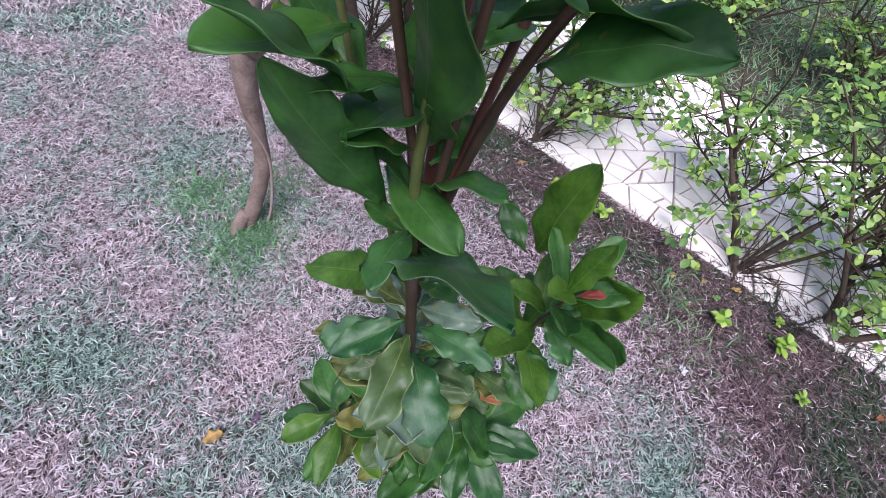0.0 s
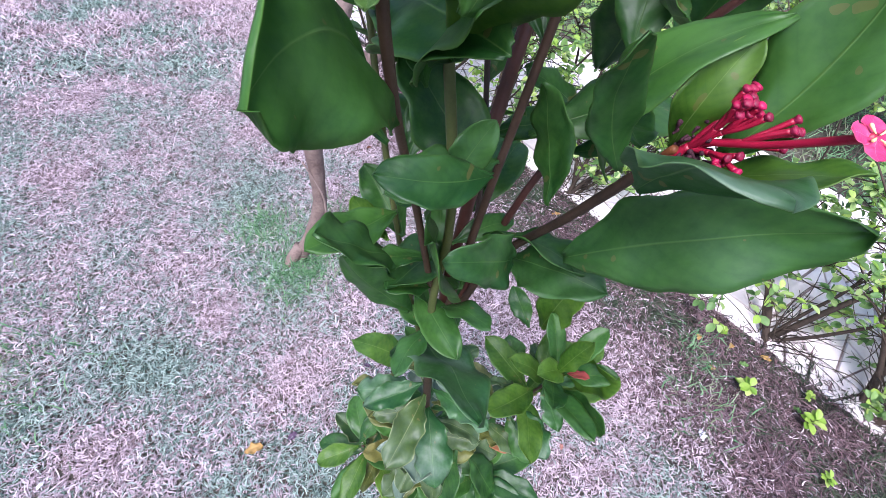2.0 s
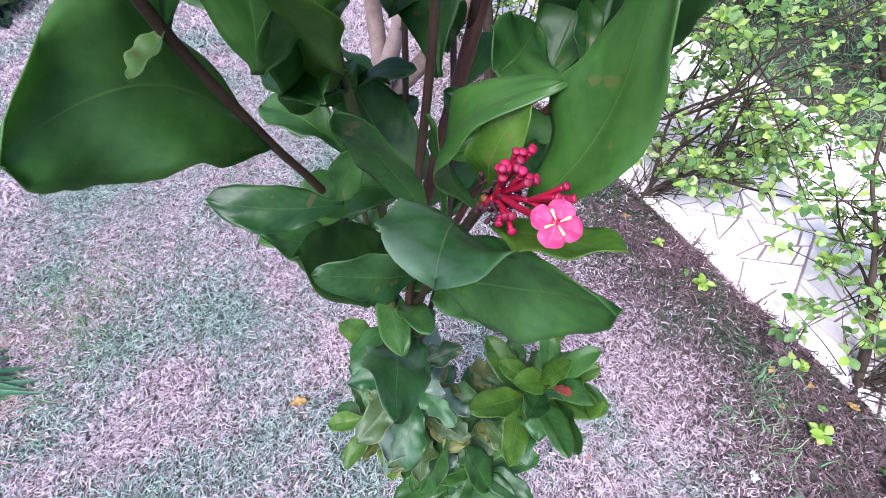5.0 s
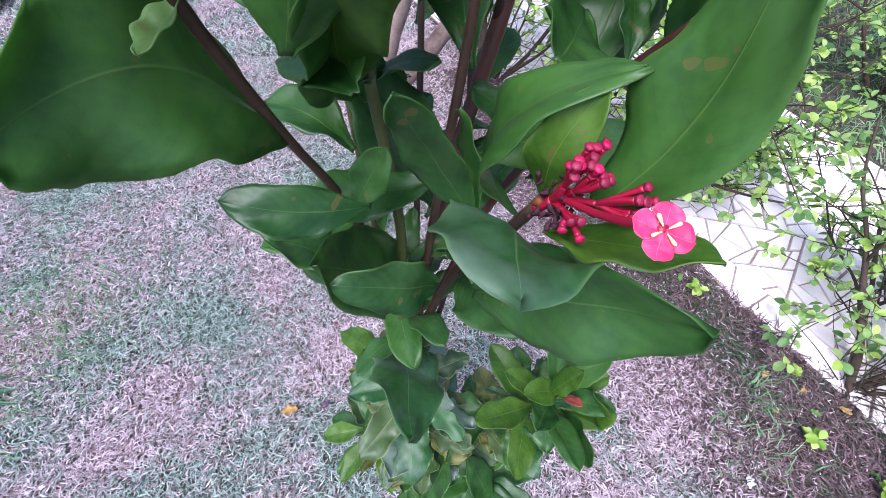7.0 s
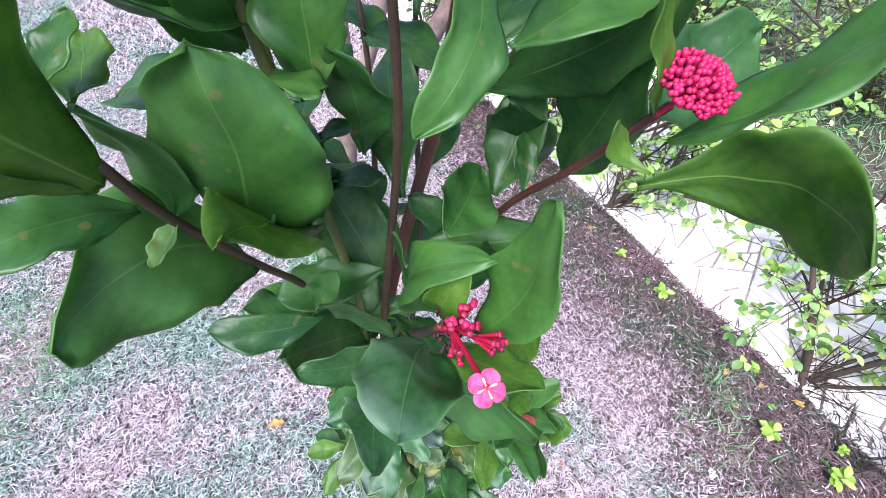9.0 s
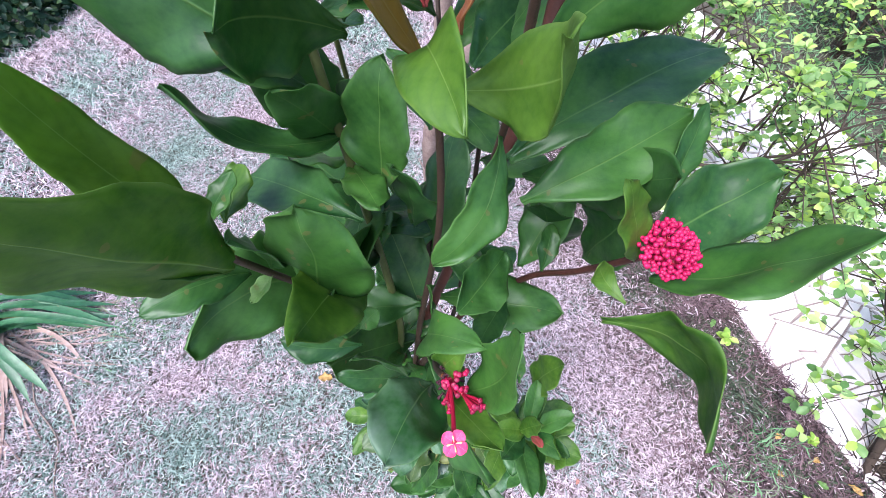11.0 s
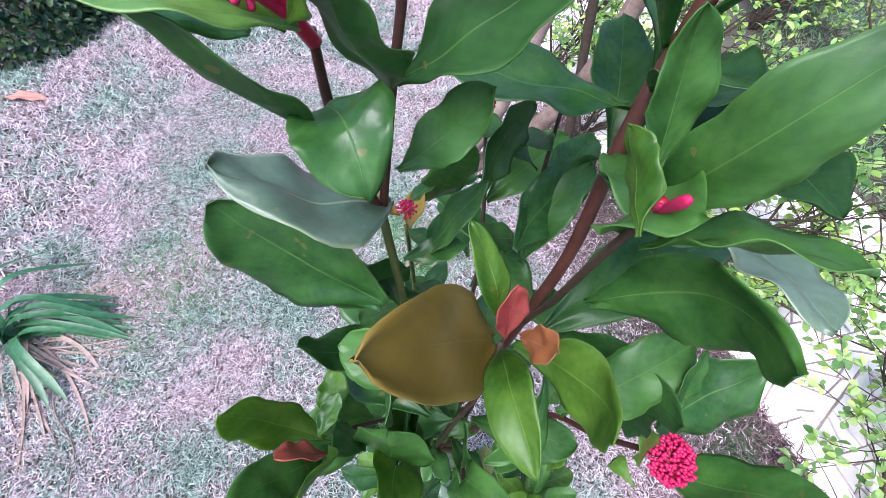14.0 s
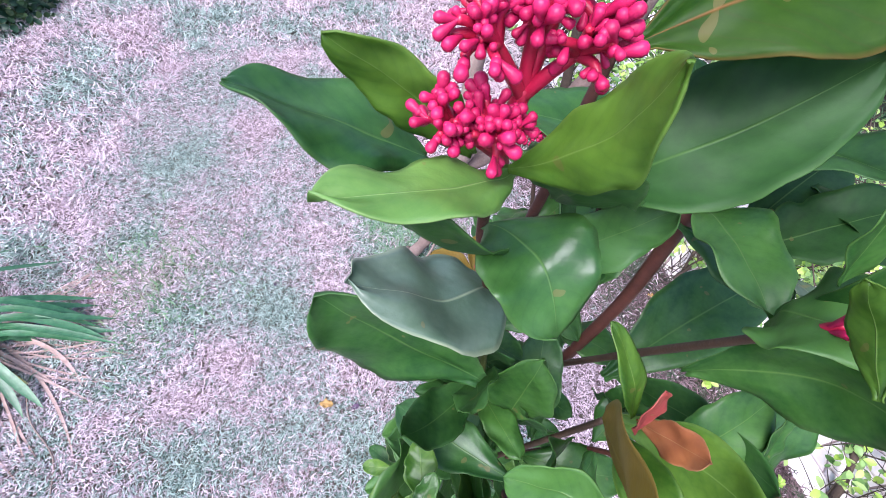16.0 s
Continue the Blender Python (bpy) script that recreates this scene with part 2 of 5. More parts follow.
GRASS = blade_material("lawn_blade", (0.148, 0.094, 0.098), (0.735, 0.605, 0.655), (0.037, 0.076, 0.060), (0.429, 0.523, 0.460), 0.42, 0.9)
GRASS_GREEN = blade_material("green_blade", (0.156, 0.187, 0.094), (0.312, 0.328, 0.234), (0.047, 0.140, 0.055), (0.203, 0.343, 0.172), 0.9)
# brown litter; its colours are darkened to carry the hedge's shade
LITTER = blade_material("litter_blade_shaded", (0.034, 0.019, 0.021), (0.235, 0.150, 0.165), (0.017, 0.030, 0.016), (0.086, 0.113, 0.066), 0.24)


def small_leaf_material(name, a, b2, c):
    m, ns, ls, b = material(name, 0.42, 0.4)
    rnd = ns.new("ShaderNodeNewGeometry").outputs["Random Per Island"]
    grain = noise_tex(ns, ls, 90.0, 3.0)
    v = math_node(ns, ls, "ADD", rnd, math_node(ns, ls, "MULTIPLY", math_node(ns, ls, "SUBTRACT", grain, 0.5), 0.35))
    col = ramp(ns, ls, v, [(0.0, a), (0.6, b2), (1.0, c)])
    ls.new(col, b.inputs["Base Color"])
    tr = ns.new("ShaderNodeBsdfTranslucent")
    ls.new(col, tr.inputs["Color"])
    ms = ns.new("ShaderNodeMixShader")
    ms.inputs[0].default_value = 0.45
    ls.new(b.outputs[0], ms.inputs[1])
    ls.new(tr.outputs[0], ms.inputs[2])
    ls.new(ms.outputs[0], ns["Material Output"].inputs["Surface"])
    return m


HEDGE_LEAF = small_leaf_material("hedge_leaf", (0.08, 0.18, 0.05), (0.25, 0.40, 0.12), (0.48, 0.60, 0.22))
HEDGE_TIP = small_leaf_material("hedge_young_leaf", (0.20, 0.36, 0.05), (0.36, 0.52, 0.09), (0.55, 0.65, 0.2))
COVER_LEAF = small_leaf_material("cover_leaf", (0.009, 0.031, 0.017), (0.023, 0.066, 0.031), (0.078, 0.117, 0.039))

# ---- ground ----
EDGE = Vector((1.03, 0.98))          # a point on the edge of the paved path
ALONG = Vector((-0.475, 0.880)).normalized()
OUT = Vector((ALONG.y, -ALONG.x))    # from the lawn to the path
PATH_WIDTH = 1.25


def edge_point(u, n, z=0.0):
    p = EDGE + ALONG * u + OUT * n
    return Vector((p.x, p.y, z))


def mesh_object(name, bm, mat, parent=None, smooth=True):
    me = bpy.data.meshes.new(name)
    bm.to_mesh(me)
    bm.free()
    if smooth:
        for p in me.polygons:
            p.use_smooth = True
    me.materials.append(mat)
    ob = new(name, me)
    ob.parent = parent
    return ob


def part(name, bm, mat, parent, label=""):
    ob = mesh_object(name, bm, mat, parent)
    return tagged(ob, label) if label else ob


def empty(name, at, label, category, group=""):
    ob = new(name)
    ob.location = at
    ob.empty_display_size = 0.05
    return tagged(ob, label, category, group)


def ground_material():
    m, ns, ls, b = material("soil", 0.9, 0.15)
    a = noise_tex(ns, ls, 3.0, 4.0)
    f = noise_tex(ns, ls, 120.0, 6.0, rough=0.7)
    v = math_node(ns, ls, "ADD", math_node(ns, ls, "MULTIPLY", a, 0.5), math_node(ns, ls, "MULTIPLY", f, 0.5))
    ls.new(ramp(ns, ls, v, [(0.3, (0.03, 0.027, 0.02)), (0.55, (0.09, 0.08, 0.064)), (0.75, (0.17, 0.145, 0.125))]), b.inputs["Base Color"])
    bump(ns, ls, b, f, 0.8, 0.01)
    return m


bm = bmesh.new()
bmesh.ops.create_grid(bm, x_segments=40, y_segments=40, size=120)
for v in bm.verts:
    v.co.z = 0.0
ground = mesh_object("ground", bm, ground_material())
tagged(ground, "dry brown soil under the thin lawn", "ground", kind="structure")


def blades(name, points, length, width, lean, mat, label, category, rng, lift=(0.15, 0.7), bent=True):
    """Many bent grass blades as one mesh: a strip of two quads each."""
    n = len(points)
    ang = rng.uniform(0, 2 * math.pi, n)
    L = length * rng.uniform(0.55, 1.35, n)
    W = width * rng.uniform(0.6, 1.3, n) * 0.5
    rise = rng.uniform(lift[0], lift[1], n)
    bend = ang + rng.normal(0, lean, n)
    d1 = np.stack([np.cos(ang) * np.cos(rise), np.sin(ang) * np.cos(rise), np.sin(rise)], 1)
    fall = rise - rng.uniform(0.1, 0.7, n)
    d2 = np.stack([np.cos(bend) * np.cos(fall), np.sin(bend) * np.cos(fall), np.sin(fall)], 1)
    roll = rng.uniform(-0.9, 0.9, n)
    side = np.stack([-np.sin(ang) * np.cos(roll), np.cos(ang) * np.cos(roll), np.sin(roll)], 1)
    p0 = points
    p1 = p0 + d1 * (L * 0.5)[:, None]
    p2 = p1 + d2 * (L * 0.5)[:, None]
    p2[:, 2] = np.maximum(p2[:, 2], 0.003)
    w = W[:, None]
    if not bent:
        p2 = p0 + d1 * L[:, None]
    co = np.stack([p0 - side * w * 0.7, p0 + side * w * 0.7, p1 - side * w, p1 + side * w, p2 - side * w * 0.2, p2 + side * w * 0.2], 1).reshape(-1, 3)
    base = np.arange(n)[:, None] * 6
    quads = np.concatenate([base + [0, 1, 3, 2], base + [2, 3, 5, 4]], 1).reshape(-1)
    if not bent:
        co = np.stack([p0 - side * w, p0 + side * w, p2 - side * w * 0.5, p2 + side * w * 0.5], 1).reshape(-1, 3)
        quads = (np.arange(n)[:, None] * 4 + [0, 1, 3, 2]).reshape(-1)
    me = bpy.data.meshes.new(name)
    me.vertices.add(len(co))
    me.vertices.foreach_set("co", co.astype(np.float32).ravel())
    me.loops.add(len(quads))
    me.loops.foreach_set("vertex_index", quads.astype(np.int32))
    me.polygons.add(len(quads) // 4)
    me.polygons.foreach_set("loop_start", np.arange(0, len(quads), 4, dtype=np.int32))
    me.update(calc_edges=True)
    me.materials.append(mat)
    ob = new(name, me)
    return tagged(ob, label, category, kind="stuff")


def scatter(rng, n, x0, x1, y0, y1, inner, outer):
    """Random places between two distances from the path's edge."""
    p = np.stack([rng.uniform(x0, x1, n), rng.uniform(y0, y1, n)], 1)
    off = (p - np.array(EDGE)) @ np.array(OUT)
    keep = (off > inner) & (off < outer)
    p = p[keep]
    return np.concatenate([p, rng.uniform(0.0, 0.012, (len(p), 1))], 1), off[keep]


def along_edge(p):
    return (p[:, :2] - np.array(EDGE)) @ np.array(ALONG)


def bedside(p):
    """How much farther the darkened litter bed reaches into the lawn, wider towards the near end of the hedge."""
    return np.clip(-0.35 - along_edge(p), 0, 0.8) * 0.35


rng = np.random.default_rng(7)
near, off = scatter(rng, 380000, -2.4, 1.8, -0.7, 2.6, -9, 0.0)
keep = rng.uniform(0, 1, len(near)) < np.clip((-off - 0.15 - bedside(near)) / 0.5, 0.15, 1)
mid, _ = scatter(rng, 470000, -4.8, 1.6, -1.8, 4.6, -30, -0.05)
mid = mid[(mid[:, 0] < -2.25) | (mid[:, 1] > 2.45) | (mid[:, 1] < -0.65)]
far, _ = scatter(rng, 230000, -9.0, 3.2, -6.0, 10.0, -30, -0.05)
far = far[(far[:, 0] < -4.6) | (far[:, 1] > 4.4) | (far[:, 1] < -1.6)]
blades("lawn_grass", near[keep], 0.030, 0.0038, 0.8, GRASS, "short dry lawn of straw-pale and grey-green blades", "lawn", rng)
blades("farther_lawn_grass", mid, 0.040, 0.0068, 0.5, GRASS, "short dry lawn running on past the tree", "lawn", rng, bent=False)
blades("distant_lawn_grass", far, 0.07, 0.018, 0.5, GRASS, "dry lawn at the far side of the garden", "lawn", rng, bent=False)
tufts = []
for cx, cy, r, k in ((1.05, 0.45, 0.10, 150), (-0.47, 1.1, 0.16, 900), (-0.62, 1.35, 0.16, 500), (0.95, 0.25, 0.16, 160), (-1.6, 0.75, 0.35, 900), (-0.3, 1.35, 0.14, 300)):
    q = rng.normal(0, r * 0.5, (k, 2)) + (cx, cy)
    tufts.append(np.concatenate([q, np.zeros((k, 1))], 1))
blades("green_grass", np.concatenate(tufts), 0.06, 0.0045, 0.5, GRASS_GREEN, "greener longer grass tufts round the tree foot", "grass", rng, (0.4, 1.2))
lit, off3 = scatter(rng, 205000, 0.0, 2.6, -1.2, 3.4, -0.95, 0.14)
keep = rng.uniform(0, 1, len(lit)) < np.clip((off3 + 0.66 + bedside(lit)) / 0.5, 0.02, 1)
spill = 0.02 + 0.02 * np.sin(along_edge(lit) * 7.0) + 0.02 * np.sin(along_edge(lit) * 17.0 + 1.0) + np.clip(-0.5 - along_edge(lit), 0, 0.3) * 0.3
keep &= off3 < spill
blades("hedge_litter", lit[keep], 0.06, 0.0038, 0.9, LITTER, "brown dead stems and leaf litter, darkened for the hedge's shade", "leaf litter", rng, (0.0, 0.5))
over, _ = scatter(rng, 90000, 1.5, 6.5, -4.0, 7.0, PATH_WIDTH + 0.02, 5)
blades("far_lawn_grass", over, 0.06, 0.007, 0.5, GRASS_GREEN, "green lawn beyond the paved path", "lawn", rng, (0.2, 0.9), False)

# ---- paved path ----
pavement = new("pavement")
tagged(pavement, "pale crazy paving of irregular stones with dark joints", "path", kind="structure")
bm = bmesh.new()
lo, hi = -3.4, 6.2
quad = [edge_point(lo, 0, 0.004), edge_point(lo, PATH_WIDTH, 0.004), edge_point(hi, PATH_WIDTH, 0.004), edge_point(hi, 0, 0.004)]
top = [bm.verts.new(p) for p in quad]
bot = [bm.verts.new((p.x, p.y, -0.05)) for p in quad]
bm.faces.new(top)
for i in range(4):
    bm.faces.new((top[i], bot[i], bot[(i + 1) % 4], top[(i + 1) % 4]))
bmesh.ops.recalc_face_normals(bm, faces=bm.faces)
part("bed", bm, MORTAR, pavement, "dark earthy joints between the stones")


def clip_half(poly, px, py, nx, ny):
    """The part of a polygon on the inner side of a line."""
    res = []
    for i, a in enumerate(poly):
        b = poly[(i + 1) % len(poly)]
        da, db = (a[0] - px) * nx + (a[1] - py) * ny, (b[0] - px) * nx + (b[1] - py) * ny
        if da <= 0:
            res.append(a)
        if da * db < 0:
            s = da / (da - db)
            res.append((a[0] + (b[0] - a[0]) * s, a[1] + (b[1] - a[1]) * s))
    return res


def area(poly):
    return 0.5 * abs(sum(p[0] * q[1] - q[0] * p[1] for p, q in zip(poly, poly[1:] + poly[:1])))


def cut_up(poly, r, limit):
    """Splits a polygon by straight cuts of any slant until the pieces are small."""
    if area(poly) < limit * r.uniform(0.5, 1.9):
        return [poly]
    cu, cn = sum(p[0] for p in poly) / len(poly), sum(p[1] for p in poly) / len(poly)
    k = max(range(len(poly)), key=lambda i: (poly[i][0] - poly[i - 1][0]) ** 2 + (poly[i][1] - poly[i - 1][1]) ** 2)
    du, dn = poly[k][0] - poly[k - 1][0], poly[k][1] - poly[k - 1][1]
    a = math.atan2(dn, du) + r.uniform(-0.75, 0.75)
    nu, nn = math.cos(a), math.sin(a)
    s = r.uniform(-0.12, 0.12) * math.hypot(du, dn)
    pu, pn = cu + nu * s, cn + nn * s
    gap = r.uniform(0.003, 0.006)
    res = []
    for sign in (1, -1):
        piece = clip_half(poly, pu - sign * nu * gap, pn - sign * nn * gap, sign * nu, sign * nn)
        if len(piece) >= 3 and area(piece) > 0.0008:
            res += cut_up(piece, r, limit)
    return res


srng = random.Random(5)
pieces = []
for i in range(int(hi - lo)):
    u0 = lo + i
    pieces += cut_up([(u0 + 0.003, 0.006), (u0 + 0.997, 0.006), (u0 + 0.997, 0.125), (u0 + 0.003, 0.125)], srng, 0.02)
    pieces += cut_up([(u0 + 0.003, 0.133), (u0 + 0.997, 0.133), (u0 + 0.997, PATH_WIDTH - 0.01), (u0 + 0.003, PATH_WIDTH - 0.01)], srng, 0.0085)
stone_rest = bmesh.new()
for poly in pieces:
    su, sn = sum(p[0] for p in poly) / len(poly), sum(p[1] for p in poly) / len(poly)
    h = 0.012 + srng.uniform(0, 0.004)
    near_by = -0.95 < su < 1.45
    bmS = bmesh.new() if near_by else stone_rest
    rings = []
    for grow, z in ((1.0, 0.0), (1.0, h - 0.003), (0.97, h)):
        rings.append([bmS.verts.new(edge_point(su + (a - su) * grow, sn + (b - sn) * grow, z)) for a, b in poly])
    k = len(poly)
    for r in range(2):
        for i in range(k):
            bmS.faces.new((rings[r][i], rings[r][(i + 1) % k], rings[r + 1][(i + 1) % k], rings[r + 1][i]))
    bmS.faces.new(rings[2])
    if near_by:
        bmesh.ops.recalc_face_normals(bmS, faces=bmS.faces)
        mesh_object("stone", bmS, STONE, pavement, smooth=False)
bmesh.ops.recalc_face_normals(stone_rest, faces=stone_rest.faces)
tagged(mesh_object("farther_stones", stone_rest, STONE, pavement, smooth=False), kind="stuff")


# ---- shared shapes ----
def tube(bm, pts, radii, sides=8, knots=0):
    """A tapered round limb through the points, smoothed."""
    pts = [Vector(p) for p in pts]
    fine, rad = [], []
    n = len(pts)
    for i in range(n - 1):
        p0, p1, p2, p3 = pts[max(i - 1, 0)], pts[i], pts[i + 1], pts[min(i + 2, n - 1)]
        steps = 5
        for k in range(steps + (i == n - 2)):
            t = k / steps
            fine.append(0.5 * ((2 * p1) + (p2 - p0) * t + (2 * p0 - 5 * p1 + 4 * p2 - p3) * t * t + (3 * p1 - p0 - 3 * p2 + p3) * t ** 3))
            rad.append(radii[i] + (radii[i + 1] - radii[i]) * t)
    prev = None
    ref = Vector((1, 0, 0))
    for i, p in enumerate(fine):
        d = (fine[min(i + 1, len(fine) - 1)] - fine[max(i - 1, 0)]).normalized()
        ref = (ref - d * ref.dot(d))
        ref = ref.normalized() if ref.length > 1e-4 else d.orthogonal().normalized()
        s = d.cross(ref)
        r = rad[i]
        if knots:
            r *= 1 + knots * noise.noise(p * 23) + knots * 0.6 * noise.noise(p * 61)
        ring = []
        for k in range(sides):
            a = 2 * math.pi * k / sides
            rr = r * (1 + knots * 0.5 * noise.noise(p * 17 + Vector((math.cos(a), math.sin(a), 0)) * 1.3))
            ring.append(bm.verts.new(p + (ref * math.cos(a) + s * math.sin(a)) * rr))
        if prev:
            for k in range(sides):
                bm.faces.new((prev[k], prev[(k + 1) % sides], ring[(k + 1) % sides], ring[k]))
        else:
            bm.faces.new(ring[::-1])
        prev = ring
    bm.faces.new(prev)
    return fine


def small_leaf(bm, at, d, up, L, W):
    """A little oval leaf, cupped along its midrib."""
    d = d.normalized()
    s = d.cross(up)
    s = s.normalized() if s.length > 1e-3 else d.orthogonal().normalized()
    n = s.cross(d)
    rows = ((0.0, 0.05), (0.3, 0.8), (0.65, 1.0), (0.9, 0.55), (1.0, 0.05))
    prev = None
    for v, w in rows:
        c = at + d * L * v - n * L * 0.25 * v * v
        row = [bm.verts.new(c - s * W * w * 0.5 + n * W * 0.18 * w), bm.verts.new(c), bm.verts.new(c + s * W * w * 0.5 + n * W * 0.18 * w)]
        if prev:
            bm.faces.new((prev[0], prev[1], row[1], row[0]))
            bm.faces.new((prev[1], prev[2], row[2], row[1]))
        prev = row


def rand_dir(r, zlo=-0.3, zhi=1.0):
    a, z = r.uniform(0, 2 * math.pi), r.uniform(zlo, zhi)
    h = math.sqrt(max(0.0, 1 - z * z))
    return Vector((h * math.cos(a), h * math.sin(a), z))

# ---- flowering shrub ----
def leaf_shape(L, W, sag, fold, wave, seed, form=1.2, notch=0.06, twist=0.0, thick=0.0005, bend=0.0):
    """A leaf blade with thickness along x, its side along y, its face along z."""
    r = random.Random(seed)
    nv, nu2 = 32, 6
    ph = [r.uniform(0, 6.28) for _ in range(6)]
    fr = [r.uniform(1.8, 3.0), r.uniform(1.8, 3.0)]
    curl = [r.uniform(-0.10, 0.08), r.uniform(-0.10, 0.08)]
    off = Vector((r.uniform(0, 50), r.uniform(0, 50), 0))
    bm = bmesh.new()
    uvl = bm.loops.layers.uv.new("UVMap")
    grid, uvs = [], {}
    for i in range(nv + 1):
        v = i / nv
        prof = max(0.0, math.sin(math.pi * v ** form)) ** 0.52
        prof = max(prof * min(1, 0.45 + v * 1.5), 0.13 * (1 - v))
        if v > 0.93 and form > 0.92:
            prof *= 0.62 + 0.38 * (1 - v) / 0.07
        row = []
        for j in range(-nu2, nu2 + 1):
            u = j / nu2
            k = 0 if u < 0 else 1
            bite = max(0.0, noise.noise(off + Vector((v * 7 + 4 * k, 21, 0))) - 0.30)
            edge = 1 + notch * (1.2 * noise.noise(off + Vector((v * 5 + 9 * k, 0, 0))) + 0.45 * noise.noise(off + Vector((v * 12 + 5 * k, 3, 0))) - 2.2 * bite)
            h = W * 0.5 * prof * edge
            y = u * h
            a = abs(u)
            z = fold * abs(y) + 0.62 * wave * W * a ** 2.2 * math.sin(2 * math.pi * fr[k] * v + ph[k]) * min(1, 3 * v + 0.2)
            z += curl[k] * W * a ** 4 * math.sin(math.pi * min(1, v * 1.1))
            z += 0.07 * W * noise.noise(off + Vector((v * 4, u * 1.5, 7)))
            tw = twist * (v - 0.5)
            y, z = y * math.cos(tw) - z * math.sin(tw), y * math.sin(tw) + z * math.cos(tw)
            z += 4 * sag * L * v * (1 - v)
            y += (0.015 * math.sin(math.pi * v) * math.sin(ph[4]) + 4 * bend * v * (1 - v)) * L
            vert = bm.verts.new((v * L, y, z))
            row.append(vert)
            uvs[vert] = (0.5 + 0.5 * u, v)
        grid.append(row)
    for i in range(nv):
        for j in range(2 * nu2):
            bm.faces.new((grid[i][j], grid[i + 1][j], grid[i + 1][j + 1], grid[i][j + 1]))
    bm.normal_update()
    low = {v: bm.verts.new(v.co - v.normal * thick) for row in grid for v in row}
    for v, w in low.items():
        uvs[w] = uvs[v]
    for i in range(nv):
        for j in range(2 * nu2):
            bm.faces.new((low[grid[i][j]], low[grid[i][j + 1]], low[grid[i + 1][j + 1]], low[grid[i + 1][j]]))
    m = 2 * nu2
    for i in range(nv):
        for j in (0, m):
            a, b = grid[i][j], grid[i + 1][j]
            bm.faces.new((a, low[a], low[b], b) if j == 0 else (b, low[b], low[a], a))
    for j in range(m):
        for i in (0, nv):
            a, b = grid[i][j], grid[i][j + 1]
            bm.faces.new((a, b, low[b], low[a]))
    for f in bm.faces:
        for lp in f.loops:
            lp[uvl].uv = uvs[lp.vert]
    return bm


AXIS = Vector((-0.07, 0.25, 0))


def leaf_frame(base, tip, roll):
    d = (tip - base).normalized()
    n = Vector((0, 0, 1)) - d * d.z
    if n.length < 0.25:
        n = base + d * 0.1 - Vector((AXIS.x, AXIS.y, base.z))
        n.z = 0
        n = -(n - d * n.dot(d))
    n.normalize()
    s = d.cross(n)
    c, q = math.cos(radians(roll)), math.sin(radians(roll))
    n, s = n * c + s * q, s * c - n * q
    m = Matrix.Identity(4)
    for i, v in enumerate((d, -s, n, base)):
        m.col[i][:3] = v
    return m


shrub = empty("flowering_shrub", (-0.11, 0.2, 0.0), "tall shrub with waxy green leaves and crimson flower clusters", "shrub")
leaf_count = 0


def leaf(base, tip, width, roll=0, sag=0.0, mat=LEAF_MID, fold=0.15, wave=0.10, form=1.2, notch=0.15, twist=0.0, label="", bend=0.0):
    global leaf_count
    leaf_count += 1
    base, tip = Vector(base), Vector(tip)
    bm = leaf_shape((tip - base).length, width, sag, fold, wave, 100 + leaf_count, form, notch, twist, bend=bend)
    ob = part("leaf", bm, mat, shrub, label)
    ob.matrix_world = Matrix.Translation(shrub.location).inverted() @ leaf_frame(base, tip, roll)
    return ob


def stem(pts, radii, mat=STEM, name="stem"):
    bm = bmesh.new()
    tube(bm, [Vector(p) - shrub.location for p in pts], [r * 0.50 for r in radii], 10, 0.07)
    return part(name, bm, mat, shrub)


